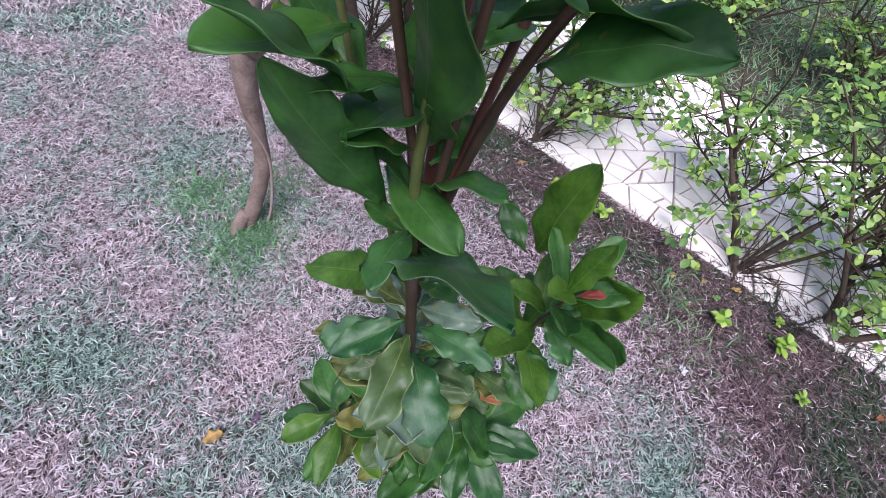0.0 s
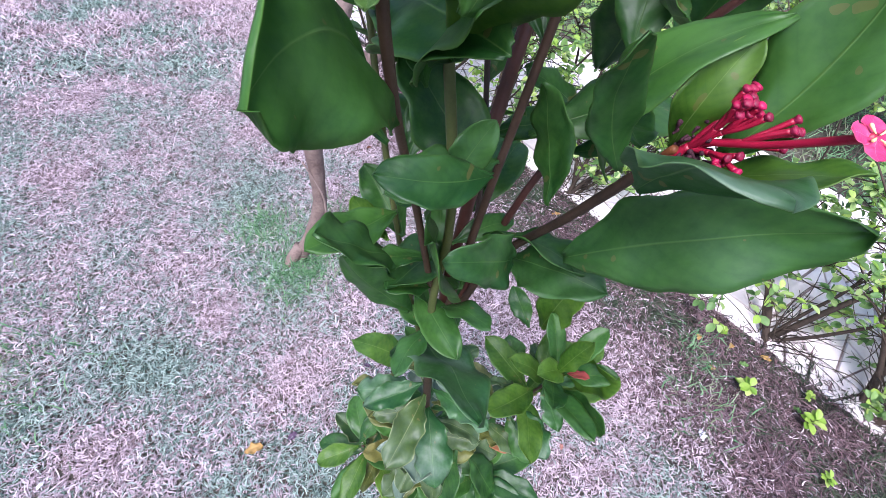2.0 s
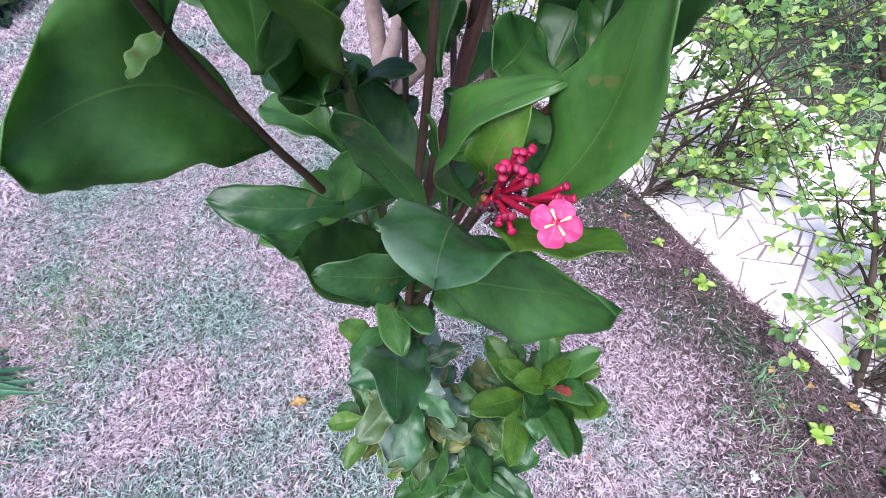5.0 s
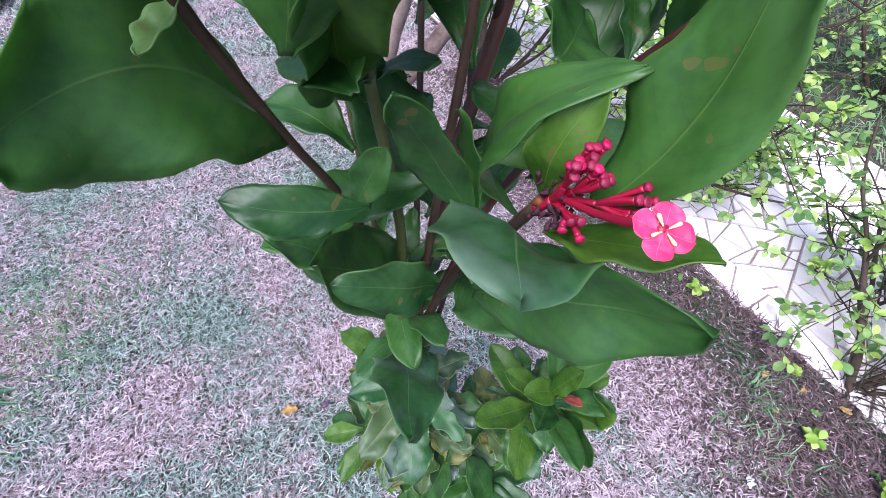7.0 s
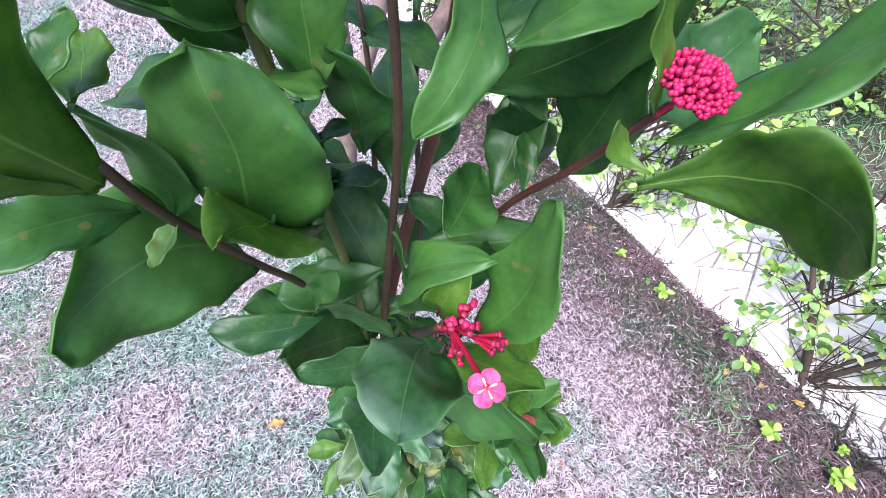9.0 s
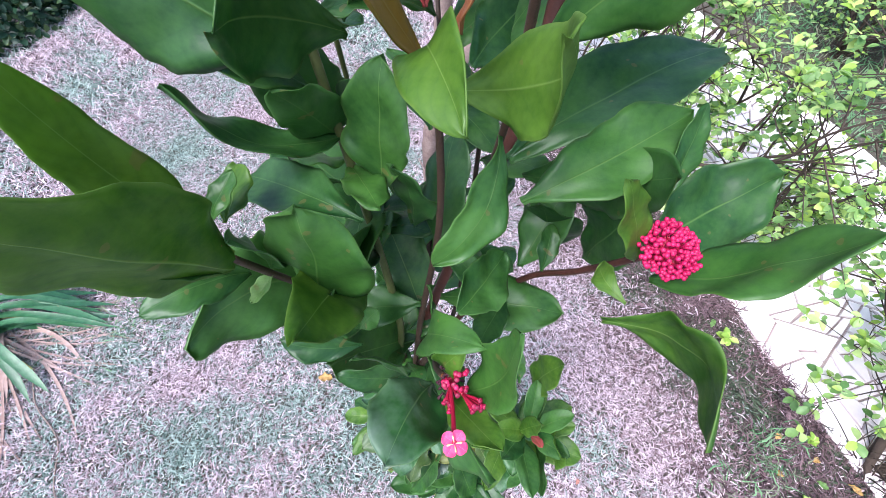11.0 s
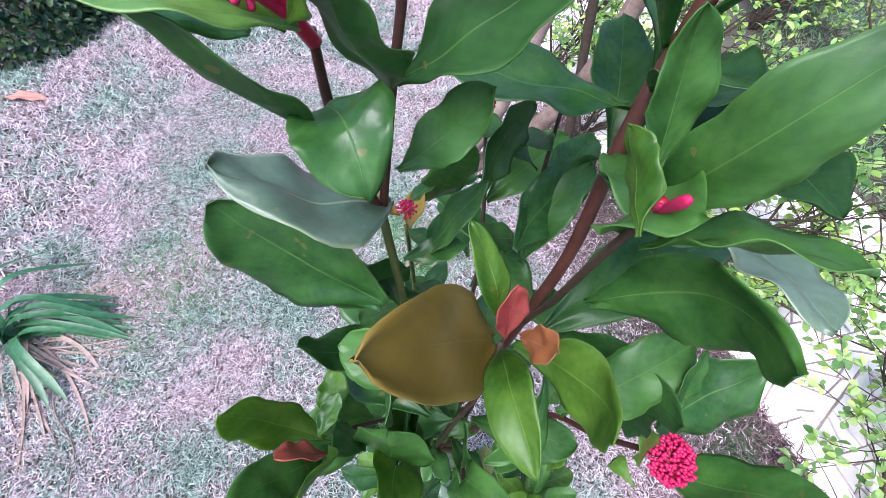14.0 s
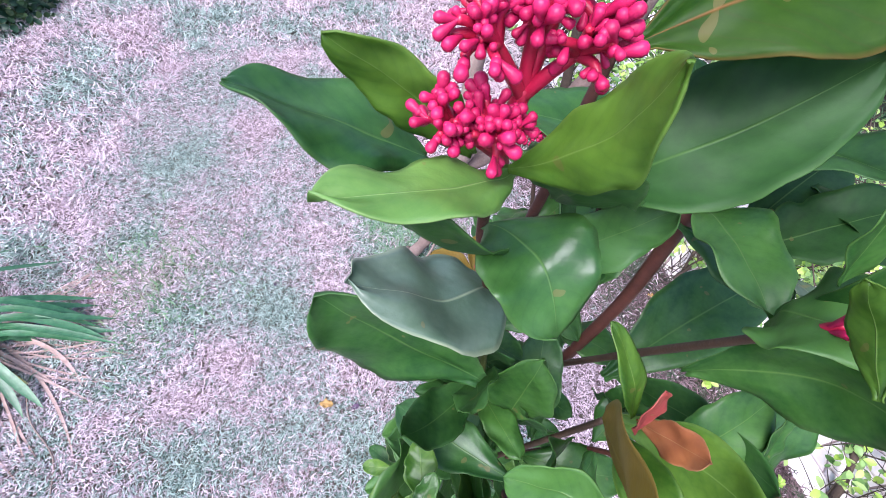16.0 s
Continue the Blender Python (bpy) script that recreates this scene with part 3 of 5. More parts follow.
STEMS = (
    (((-0.11, 0.2, -0.03), (-0.115, 0.19, 0.35), (-0.12, 0.18, 0.76), (-0.117, 0.205, 1.07)), (0.016, 0.013, 0.011, 0.011), STEM),
    (((-0.117, 0.205, 1.05), (-0.118, 0.21, 1.18), (-0.108, 0.217, 1.302), (-0.122, 0.24, 1.48), (-0.138, 0.26, 1.645)), (0.009, 0.008, 0.0075, 0.0065, 0.0055), STEM_GREEN),
    (((-0.138, 0.26, 1.64), (-0.149, 0.256, 1.702), (-0.148, 0.255, 1.75)), (0.0052, 0.0046, 0.004), STEM_RED),
    (((-0.138, 0.262, 1.64), (-0.128, 0.272, 1.713), (-0.122, 0.285, 1.758), (-0.112, 0.297, 1.84), (-0.10, 0.30, 1.92)), (0.0052, 0.0048, 0.0042, 0.0035, 0.002), STEM_RED),
    (((-0.115, 0.207, 1.06), (-0.085, 0.25, 1.25), (-0.03, 0.32, 1.42), (-0.006, 0.352, 1.51), (0.004, 0.385, 1.63), (0.03, 0.42, 1.76), (0.05, 0.43, 1.9)), (0.011, 0.011, 0.0115, 0.0125, 0.013, 0.0115, 0.008), STEM_RED),
    (((-0.04, 0.31, 1.40), (-0.022, 0.285, 1.53), (-0.016, 0.262, 1.63), (-0.012, 0.248, 1.69)), (0.006, 0.006, 0.005, 0.0045), STEM),
    (((-0.11, 0.21, 1.09), (-0.085, 0.215, 1.3), (-0.06, 0.222, 1.47), (-0.056, 0.22, 1.59)), (0.007, 0.006, 0.005, 0.004), STEM),
    (((-0.095, 0.21, 1.16), (-0.045, 0.23, 1.3), (0.008, 0.237, 1.387), (0.04, 0.215, 1.45), (0.068, 0.2, 1.505)), (0.007, 0.006, 0.0055, 0.005, 0.0045), STEM_RED),
    (((-0.115, 0.215, 1.17), (-0.137, 0.207, 1.328), (-0.150, 0.185, 1.41), (-0.156, 0.162, 1.483), (-0.147, 0.143, 1.535)), (0.006, 0.0055, 0.005, 0.0048, 0.004), STEM),
    (((-0.105, 0.21, 1.1), (-0.085, 0.205, 1.2), (-0.068, 0.195, 1.27), (-0.055, 0.16, 1.35), (-0.042, 0.135, 1.416)), (0.0075, 0.007, 0.0065, 0.006, 0.0052), STEM),
    (((-0.118, 0.185, 0.5), (-0.05, 0.2, 0.62), (0.03, 0.2, 0.76), (0.08, 0.19, 0.95)), (0.007, 0.006, 0.005, 0.004), STEM),
    (((-0.116, 0.19, 0.38), (-0.18, 0.2, 0.5), (-0.23, 0.21, 0.66)), (0.006, 0.005, 0.004), STEM),
    (((-0.116, 0.19, 0.3), (-0.05, 0.16, 0.42), (-0.01, 0.13, 0.56)), (0.006, 0.005, 0.004), STEM),
    (((-0.116, 0.207, 1.0), (-0.14, 0.27, 1.2), (-0.15, 0.32, 1.4), (-0.145, 0.31, 1.56)), (0.006, 0.006, 0.005, 0.0035), STEM_GREEN),
    (((-0.112, 0.215, 1.05), (-0.10, 0.30, 1.25), (-0.09, 0.38, 1.42), (-0.11, 0.47, 1.55)), (0.007, 0.006, 0.005, 0.004), STEM),
    (((-0.11, 0.21, 1.0), (-0.06, 0.28, 1.2), (-0.05, 0.37, 1.4), (-0.04, 0.45, 1.62)), (0.007, 0.006, 0.005, 0.003), STEM),
)
for pts, radii, mat in STEMS:
    stem(pts, radii, mat)

# leaves of the upper branches
leaf((-0.024, 0.127, 1.421), (-0.001, 0.136, 1.516), 0.038, -1, -0.06, LEAF_MID, fold=0.18, form=0.85, twist=-0.11, bend=-0.07)
leaf((-0.039, 0.163, 1.374), (-0.017, 0.142, 1.470), 0.032, 32, 0.31, LEAF_MID, fold=0.23, form=1.2, twist=-0.18, bend=0.01)
leaf((-0.039, 0.138, 1.418), (-0.027, 0.141, 1.465), 0.020, 34, 0.15, LEAF_LIGHT, fold=0.18, form=1.0, twist=0.02, bend=0.04)
leaf((-0.050, 0.132, 1.400), (-0.061, 0.074, 1.456), 0.051, -21, 0.09, LEAF_DUSTY, fold=0.02, form=1.2, twist=0.77, bend=-0.07)
leaf((-0.062, 0.141, 1.337), (-0.000, 0.077, 1.428), 0.047, 66, 0.03, LEAF_DARK, fold=0.15, form=0.85, twist=0.43, bend=0.02)
leaf((-0.039, 0.127, 1.411), (0.002, 0.093, 1.440), 0.024, -14, -0.00, LEAF_LIGHT, fold=0.16, form=1.0, twist=0.00, bend=-0.02)
leaf((-0.066, 0.130, 1.415), (-0.090, 0.119, 1.478), 0.019, -117, -0.09, LEAF_DARK, fold=0.14, form=0.85, twist=0.03, bend=0.05)
leaf((-0.110, 0.154, 1.396), (-0.165, 0.139, 1.418), 0.023, -46, 0.06, LEAF_DARK, fold=0.17, form=1.2, twist=0.18, bend=0.04)
leaf((-0.081, 0.160, 1.313), (-0.134, 0.135, 1.358), 0.032, -56, 0.11, LEAF_DARK, fold=0.17, form=0.85, twist=-0.03, bend=-0.01)
leaf((-0.152, 0.188, 1.406), (-0.195, 0.110, 1.469), 0.071, -58, 0.09, LEAF_MID, fold=0.02, form=0.85, twist=-0.77, bend=-0.22, notch=0.16, wave=0.12)
leaf((0.044, 0.160, 1.496), (0.071, 0.095, 1.533), 0.046, 102, -0.31, LEAF_LIGHT, fold=0.14, form=1.2, twist=-0.57, bend=-0.03)
leaf((0.073, 0.195, 1.487), (0.133, 0.181, 1.570), 0.042, -10, -0.07, LEAF_MID, fold=0.15, form=0.85, twist=-0.10, bend=0.01)
leaf((0.078, 0.221, 1.482), (0.164, 0.287, 1.494), 0.060, 34, -0.12, LEAF_MID, fold=0.11, form=1.0, twist=0.03, bend=-0.01)
leaf((0.060, 0.197, 1.502), (0.033, 0.192, 1.571), 0.024, -45, 0.03, LEAF_LIGHT, fold=0.16, form=0.85, twist=0.01, bend=0.01)
leaf((0.067, 0.220, 1.533), (0.078, 0.258, 1.564), 0.018, 35, -0.01, LEAF_MID, fold=0.15, form=0.85, twist=0.02, bend=-0.00)
leaf((-0.005, 0.301, 1.445), (0.059, 0.205, 1.563), 0.048, 83, -0.12, LEAF_DARK, fold=0.11, form=0.85, twist=-0.39, bend=-0.03)
leaf((-0.061, 0.216, 1.602), (-0.095, 0.151, 1.734), 0.045, -52, 0.00, LEAF_BRONZE, fold=0.18, form=0.85, twist=0.14, bend=-0.02, notch=0.05, wave=0.05, label="young bronze leaf")
leaf((-0.056, 0.207, 1.630), (-0.056, 0.220, 1.663), 0.018, 36, -0.01, LEAF_RED, fold=0.15, form=1.0, twist=-0.00, bend=0.03, notch=0.05, wave=0.05, label="young red leaf")
leaf((-0.048, 0.217, 1.614), (-0.034, 0.197, 1.653), 0.019, 53, -0.03, LEAF_ORANGE, fold=0.14, form=1.2, twist=-0.22, bend=-0.00, label="young orange leaf")
leaf((-0.061, 0.212, 1.639), (-0.084, 0.243, 1.673), 0.019, 17, 0.08, LEAF_LIGHT, fold=0.17, form=0.85, twist=0.27, bend=-0.01, notch=0.07, wave=0.05)
leaf((-0.048, 0.224, 1.583), (-0.009, 0.166, 1.648), 0.042, 71, -0.22, LEAF_LIGHT, fold=0.03, form=0.85, twist=-0.55, bend=-0.02, notch=0.07, wave=0.05)
leaf((-0.056, 0.212, 1.602), (-0.032, 0.148, 1.627), 0.027, 39, 0.21, LEAF_LIGHT, fold=0.24, form=1.2, twist=0.41, bend=0.11, notch=0.07, wave=0.05)
leaf((-0.025, 0.218, 1.564), (-0.050, 0.163, 1.522), 0.025, -38, 0.17, LEAF_MID, fold=0.16, form=1.2, twist=0.32, bend=0.10)
leaf((-0.078, 0.167, 1.668), (-0.123, 0.172, 1.670), 0.027, -44, -0.02, LEAF_MID, fold=0.14, form=1.2, twist=0.04, bend=-0.05)
leaf((-0.084, 0.199, 1.623), (-0.099, 0.150, 1.651), 0.035, -82, -0.16, LEAF_MID, fold=0.11, form=1.2, twist=0.07, bend=-0.05)
leaf((-0.131, 0.226, 1.594), (-0.221, 0.229, 1.661), 0.076, -67, -0.07, LEAF_DARK, fold=0.15, form=0.85, twist=-0.03, bend=0.08)
leaf((-0.098, 0.229, 1.496), (-0.092, 0.250, 1.580), 0.044, 0, 0.03, LEAF_MID, fold=0.15, form=1.0)
leaf((-0.126, 0.245, 1.524), (-0.169, 0.185, 1.600), 0.036, -4, -0.14, LEAF_DARK, fold=0.13, form=0.85, bend=0.02)
leaf((-0.136, 0.272, 1.640), (-0.196, 0.224, 1.702), 0.059, 10, -0.01, LEAF_GREY, fold=-0.01, form=0.85, twist=-0.39, bend=0.14, notch=0.07, wave=0.05)
leaf((-0.142, 0.244, 1.715), (-0.168, 0.208, 1.779), 0.026, 28, -0.07, LEAF_DARK, fold=0.15, form=1.2, twist=-0.13, bend=0.01)
leaf((-0.144, 0.242, 1.758), (-0.184, 0.203, 1.783), 0.021, 5, 0.06, LEAF_PALE, fold=0.13, form=1.2, twist=0.11, bend=0.11)
leaf((-0.147, 0.240, 1.760), (-0.127, 0.217, 1.813), 0.020, -115, 0.11, LEAF_LIGHT, fold=0.17, form=1.2, twist=-0.26, bend=0.02)
leaf((-0.123, 0.268, 1.724), (-0.053, 0.283, 1.784), 0.043, 24, 0.00, LEAF_SHADED, fold=0.15, form=1.2, twist=0.02, bend=-0.06)
leaf((-0.007, 0.260, 1.589), (0.039, 0.194, 1.689), 0.054, 90, -0.21, LEAF_MID, fold=0.31, form=0.85, twist=-0.42, bend=0.07)
leaf((-0.006, 0.262, 1.685), (0.031, 0.253, 1.783), 0.032, 59, 0.12, LEAF_MID, fold=0.17, form=0.85, twist=-0.05, bend=0.00)
leaf((-0.004, 0.253, 1.666), (0.060, 0.229, 1.705), 0.042, -26, 0.08, LEAF_MID, fold=0.22, form=1.2, twist=-0.28, bend=0.00)
leaf((-0.027, 0.210, 1.726), (-0.036, 0.240, 1.743), 0.020, 94, 0.01, LEAF_LIGHT, fold=0.15, form=1.2, twist=-0.25, bend=-0.00)
leaf((-0.158, 0.152, 1.521), (-0.168, 0.138, 1.646), 0.029, -74, -0.08, LEAF_LIGHT, fold=0.13, form=0.85, twist=0.06, bend=0.04)
leaf((-0.150, 0.142, 1.526), (-0.142, 0.082, 1.652), 0.050, 42, -0.02, LEAF_LIGHT, fold=0.19, form=0.85, twist=-0.48, bend=0.02)
leaf((-0.153, 0.138, 1.527), (-0.176, 0.103, 1.585), 0.029, -4, 0.05, LEAF_DARK, fold=0.16, form=1.0, twist=0.00, bend=-0.02)
leaf((-0.129, 0.161, 1.464), (-0.112, 0.161, 1.562), 0.058, 20, -0.06, LEAF_MID, fold=0.07, form=1.0, twist=0.55, bend=0.10)
leaf((-0.092, 0.181, 1.527), (-0.185, 0.216, 1.507), 0.037, -4, 0.09, LEAF_DARK, fold=0.17, form=1.2, twist=-0.09, bend=-0.00)
leaf((-0.156, 0.301, 1.477), (-0.163, 0.247, 1.593), 0.053, -125, 0.04, LEAF_DARK, fold=0.16, form=1.0, twist=-0.01, bend=-0.01)
leaf((-0.009, 0.204, 1.532), (0.078, 0.269, 1.550), 0.044, 15, 0.01, LEAF_MID, fold=0.15, form=1.2, twist=0.03, bend=-0.01)
leaf((-0.015, 0.258, 1.713), (-0.022, 0.271, 1.766), 0.022, -9, -0.04, LEAF_MID, fold=0.14, form=0.85, twist=-0.01, bend=-0.02)
leaf((-0.123, 0.257, 1.683), (-0.082, 0.264, 1.731), 0.026, 50, -0.05, LEAF_DARK, fold=0.14, form=1.2, twist=-0.05, bend=-0.01)
leaf((-0.148, 0.249, 1.719), (-0.118, 0.213, 1.713), 0.040, 16, 0.30, LEAF_DARK, fold=0.31, form=1.0, twist=-0.04, bend=0.14)
leaf((-0.171, 0.251, 1.747), (-0.220, 0.235, 1.778), 0.034, 5, -0.00, LEAF_DARK, fold=0.18, form=0.85, twist=0.48, bend=-0.00)
leaf((-0.157, 0.254, 1.749), (-0.194, 0.242, 1.791), 0.021, -90, -0.01, LEAF_LIGHT, fold=0.15, form=0.85, twist=-0.06, bend=-0.02)
leaf((-0.109, 0.166, 1.448), (-0.138, 0.295, 1.418), 0.060, -39, 0.04, LEAF_MID, fold=0.16, form=0.85, twist=0.00, bend=0.00)
leaf((-0.062, 0.174, 1.346), (-0.069, 0.207, 1.407), 0.035, 93, 0.03, LEAF_MID, fold=0.16, form=1.2, twist=0.00, bend=0.01)
leaf((-0.127, 0.215, 1.080), (-0.104, 0.092, 1.197), 0.067, -27, 0.07, LEAF_DUSTY, fold=0.05, form=0.85, twist=-0.70, bend=-0.00)
leaf((-0.138, 0.216, 1.157), (-0.189, 0.207, 1.276), 0.041, 72, -0.01, LEAF_DARK, fold=0.16, form=0.85, twist=-0.30, bend=-0.02)
leaf((-0.141, 0.219, 1.239), (-0.205, 0.211, 1.302), 0.050, 8, -0.00, LEAF_DARK, fold=0.16, form=1.2, twist=-0.22, bend=-0.00)
leaf((-0.154, 0.234, 1.252), (-0.177, 0.282, 1.260), 0.026, 194, 0.04, LEAF_LIGHT, fold=0.16, form=1.2, twist=-0.03, bend=-0.02)
leaf((0.083, 0.273, 0.923), (0.105, 0.269, 1.084), 0.062, 16, 0.02, LEAF_LIGHT, fold=0.16, form=0.85, twist=0.02, bend=0.00)
leaf((0.058, 0.182, 0.975), (0.082, 0.183, 1.068), 0.029, 22, -0.02, LEAF_LIGHT, fold=0.15, form=1.0, twist=-0.04, bend=-0.00)
leaf((0.113, 0.202, 0.869), (0.125, 0.153, 1.003), 0.062, 95, -0.02, LEAF_LIGHT, fold=0.15, form=1.2, twist=-0.02, bend=-0.00)
leaf((0.101, 0.189, 0.864), (0.109, 0.102, 0.938), 0.047, 77, -0.06, LEAF_MID, fold=0.13, form=1.2, twist=-0.05, bend=0.02)
leaf((0.058, 0.270, 0.939), (0.040, 0.325, 0.980), 0.032, -34, -0.00, LEAF_MID, fold=0.15, form=1.2, twist=-0.00, bend=0.00)
leaf((-0.155, 0.180, 1.129), (-0.204, 0.240, 1.062), 0.034, -209, 0.13, LEAF_LIGHT, fold=0.18, form=1.0, twist=0.15, bend=0.04)
leaf((-0.166, 0.189, 0.671), (-0.224, 0.183, 0.736), 0.037, -31, -0.01, LEAF_YELLOW, fold=0.15, form=1.0, twist=0.00, bend=-0.00, label="old yellow leaf")
leaf((-0.068, 0.155, 0.756), (-0.125, 0.076, 0.650), 0.060, -1948, 0.01, LEAF_MID, fold=0.15, form=0.85, twist=0.01, bend=-0.01)
leaf((-0.042, 0.156, 0.686), (0.011, 0.091, 0.561), 0.065, -369, 0.00, LEAF_MID, fold=0.15, form=1.2, twist=-0.00, bend=0.02)
leaf((0.062, 0.344, 1.594), (0.102, 0.248, 1.634), 0.049, -12, 0.06, LEAF_GREY)
leaf((-0.046, 0.355, 1.470), (-0.001, 0.437, 1.542), 0.052, -12, 0.12, LEAF_DARK)
leaf((-0.002, 0.266, 1.661), (-0.001, 0.233, 1.716), 0.044, 54, 0.20, LEAF_MID)
leaf((-0.153, 0.148, 1.554), (-0.147, 0.174, 1.565), 0.013, 0, 0.00, LEAF_MID)
leaf((-0.142, 0.140, 1.553), (-0.160, 0.130, 1.590), 0.018, 42, 0.06, LEAF_RED)
leaf((-0.125, 0.175, 1.368), (-0.103, 0.179, 1.407), 0.020, 42, 0.00, LEAF_DARK)
leaf((-0.063, 0.195, 1.263), (-0.026, 0.130, 1.306), 0.043, 30, 0.12, LEAF_DARK)
leaf((-0.103, 0.245, 1.174), (-0.142, 0.140, 1.368), 0.064, -66, 0.00, LEAF_MID)
leaf((-0.155, 0.165, 1.482), (-0.163, 0.143, 1.475), 0.011, 6, -0.06, LEAF_PALE, fold=0.6)
leaf((-0.162, 0.170, 1.474), (-0.138, 0.141, 1.556), 0.028, -54, 0.04, LEAF_DARK, fold=0.15, form=1.2, twist=-0.07, bend=0.04)
leaf((-0.156, 0.152, 1.502), (-0.187, 0.110, 1.523), 0.026, -24, 0.11, LEAF_DARK, fold=0.16, form=0.85, twist=0.08, bend=-0.03)
leaf((-0.151, 0.156, 1.547), (-0.161, 0.191, 1.550), 0.021, -12, -0.06, LEAF_LIGHT, notch=0.13)
leaf((-0.122, 0.211, 1.421), (-0.097, 0.105, 1.544), 0.044, -48, 0.00, LEAF_LIGHT, form=1.0, fold=0.1)
leaf((0.055, 0.261, 1.400), (0.066, 0.233, 1.521), 0.055, 24, 0.00, LEAF_DARK, form=1.0)
leaf((0.003, 0.242, 1.399), (0.032, 0.294, 1.456), 0.041, 0, 0.00, LEAF_DARK, form=1.0)
leaf((0.060, 0.178, 1.483), (0.040, 0.189, 1.506), 0.014, -24, -0.30, LEAF_LIGHT)

leaf((-0.13, 0.268, 1.41), (-0.229, 0.313, 1.450), 0.07, 10, 0.06, LEAF_DARK, 0.1, 0.06, 1.1, 0.1)
leaf((-0.019, 0.280, 1.483), (0.141, 0.412, 1.501), 0.072, 0, 0.06, LEAF_DARK, 0.15, 0.05, 1.0, 0.08)
leaf((-0.130, 0.252, 1.383), (-0.109, 0.149, 1.495), 0.053, 54, 0.02, LEAF_MID, fold=0.18, form=0.85, twist=0.21, bend=0.02)
leaf((-0.119, 0.271, 1.783), (-0.042, 0.302, 1.803), 0.046, 20, 0.05, LEAF_LIME, 0.1, 0.05, 1.0, 0.08)
leaf((0.032, 0.351, 1.597), (0.121, 0.382, 1.643), 0.050, 0, 0.05, LEAF_SHADED)
leaf((-0.007, 0.367, 1.598), (0.064, 0.316, 1.597), 0.050, 0, 0.05, LEAF_DARK)
leaf((0.085, 0.412, 1.617), (0.138, 0.342, 1.618), 0.060, 0, 0.05, LEAF_SHADED)
leaf((0.036, 0.368, 1.595), (0.121, 0.456, 1.617), 0.050, 0, 0.05, LEAF_SHADED)
leaf((-0.055, 0.334, 1.519), (0.005, 0.443, 1.540), 0.054, 46, -0.11, LEAF_DARK, fold=0.12, form=1.0, twist=0.04, bend=0.02)
leaf((-0.125, 0.265, 1.723), (-0.124, 0.226, 1.782), 0.033, -18, -0.03, LEAF_DARK, fold=0.15, form=1.0, twist=-0.02, bend=-0.01)
leaf((-0.119, 0.272, 1.584), (-0.081, 0.288, 1.652), 0.026, 4, 0.01, LEAF_MID, fold=0.15, form=0.85, twist=0.01, bend=-0.00)
leaf((-0.092, 0.342, 1.587), (-0.063, 0.445, 1.589), 0.047, 68, -0.06, LEAF_DARK, fold=0.14, form=0.85, twist=-0.05, bend=0.01)
leaf((-0.136, 0.338, 1.561), (-0.098, 0.305, 1.665), 0.032, -35, -0.05, LEAF_MID, fold=0.14, form=1.2, twist=-0.01, bend=0.02)
leaf((-0.133, 0.255, 1.511), (-0.134, 0.208, 1.586), 0.035, 42, -0.04, LEAF_DARK, fold=0.14, form=0.85, twist=0.00, bend=0.02)
leaf((-0.116, 0.274, 1.464), (-0.108, 0.250, 1.561), 0.048, -37, -0.00, LEAF_DARK, fold=0.16, form=1.0, twist=-0.06, bend=-0.06)
leaf((-0.083, 0.234, 1.450), (-0.088, 0.226, 1.522), 0.041, 9, 0.04, LEAF_DARK, fold=0.14, form=1.2, twist=-0.02, bend=0.05)
leaf((0.023, 0.296, 1.358), (0.009, 0.262, 1.462), 0.055, 8, -0.01, LEAF_DARK, fold=0.13, form=0.85, twist=0.21, bend=0.06)
leaf((-0.037, 0.166, 1.458), (-0.012, 0.225, 1.445), 0.037, 36, -0.03, LEAF_MID, fold=0.13, form=0.85, twist=0.17, bend=-0.04)
# leaves set along the lower and the rear stems
prng = random.Random(21)


def leafy(a, b, count, length, mats, spread=1.0, droop=0.0, chew=0.1):
    """Opposite leaves up a stretch of stem, each pair turned from the last."""
    a, b = Vector(a), Vector(b)
    ang = prng.uniform(0, 6.28)
    for i in range(count):
        p = a.lerp(b, (i + prng.uniform(0.2, 0.8)) / count)
        ang += math.pi * (1.0 if i % 2 else 0.5) + prng.uniform(-0.35, 0.35)
        L = length * prng.uniform(0.7, 1.25)
        rise = prng.uniform(0.05, 0.75) - droop
        d = Vector((math.cos(ang) * math.cos(rise) * spread, math.sin(ang) * math.cos(rise) * spread, math.sin(rise))).normalized()
        leaf(p + d * 0.008, p + d * (L + 0.008), L * prng.uniform(0.36, 0.5), prng.uniform(-25, 25), prng.uniform(-0.02, 0.14),
             prng.choice(mats), prng.uniform(0.05, 0.3), prng.uniform(0.06, 0.10) + chew * 0.3, prng.uniform(1.0, 1.25), prng.uniform(0.5, 1.2) * chew, prng.uniform(-0.6, 0.6))


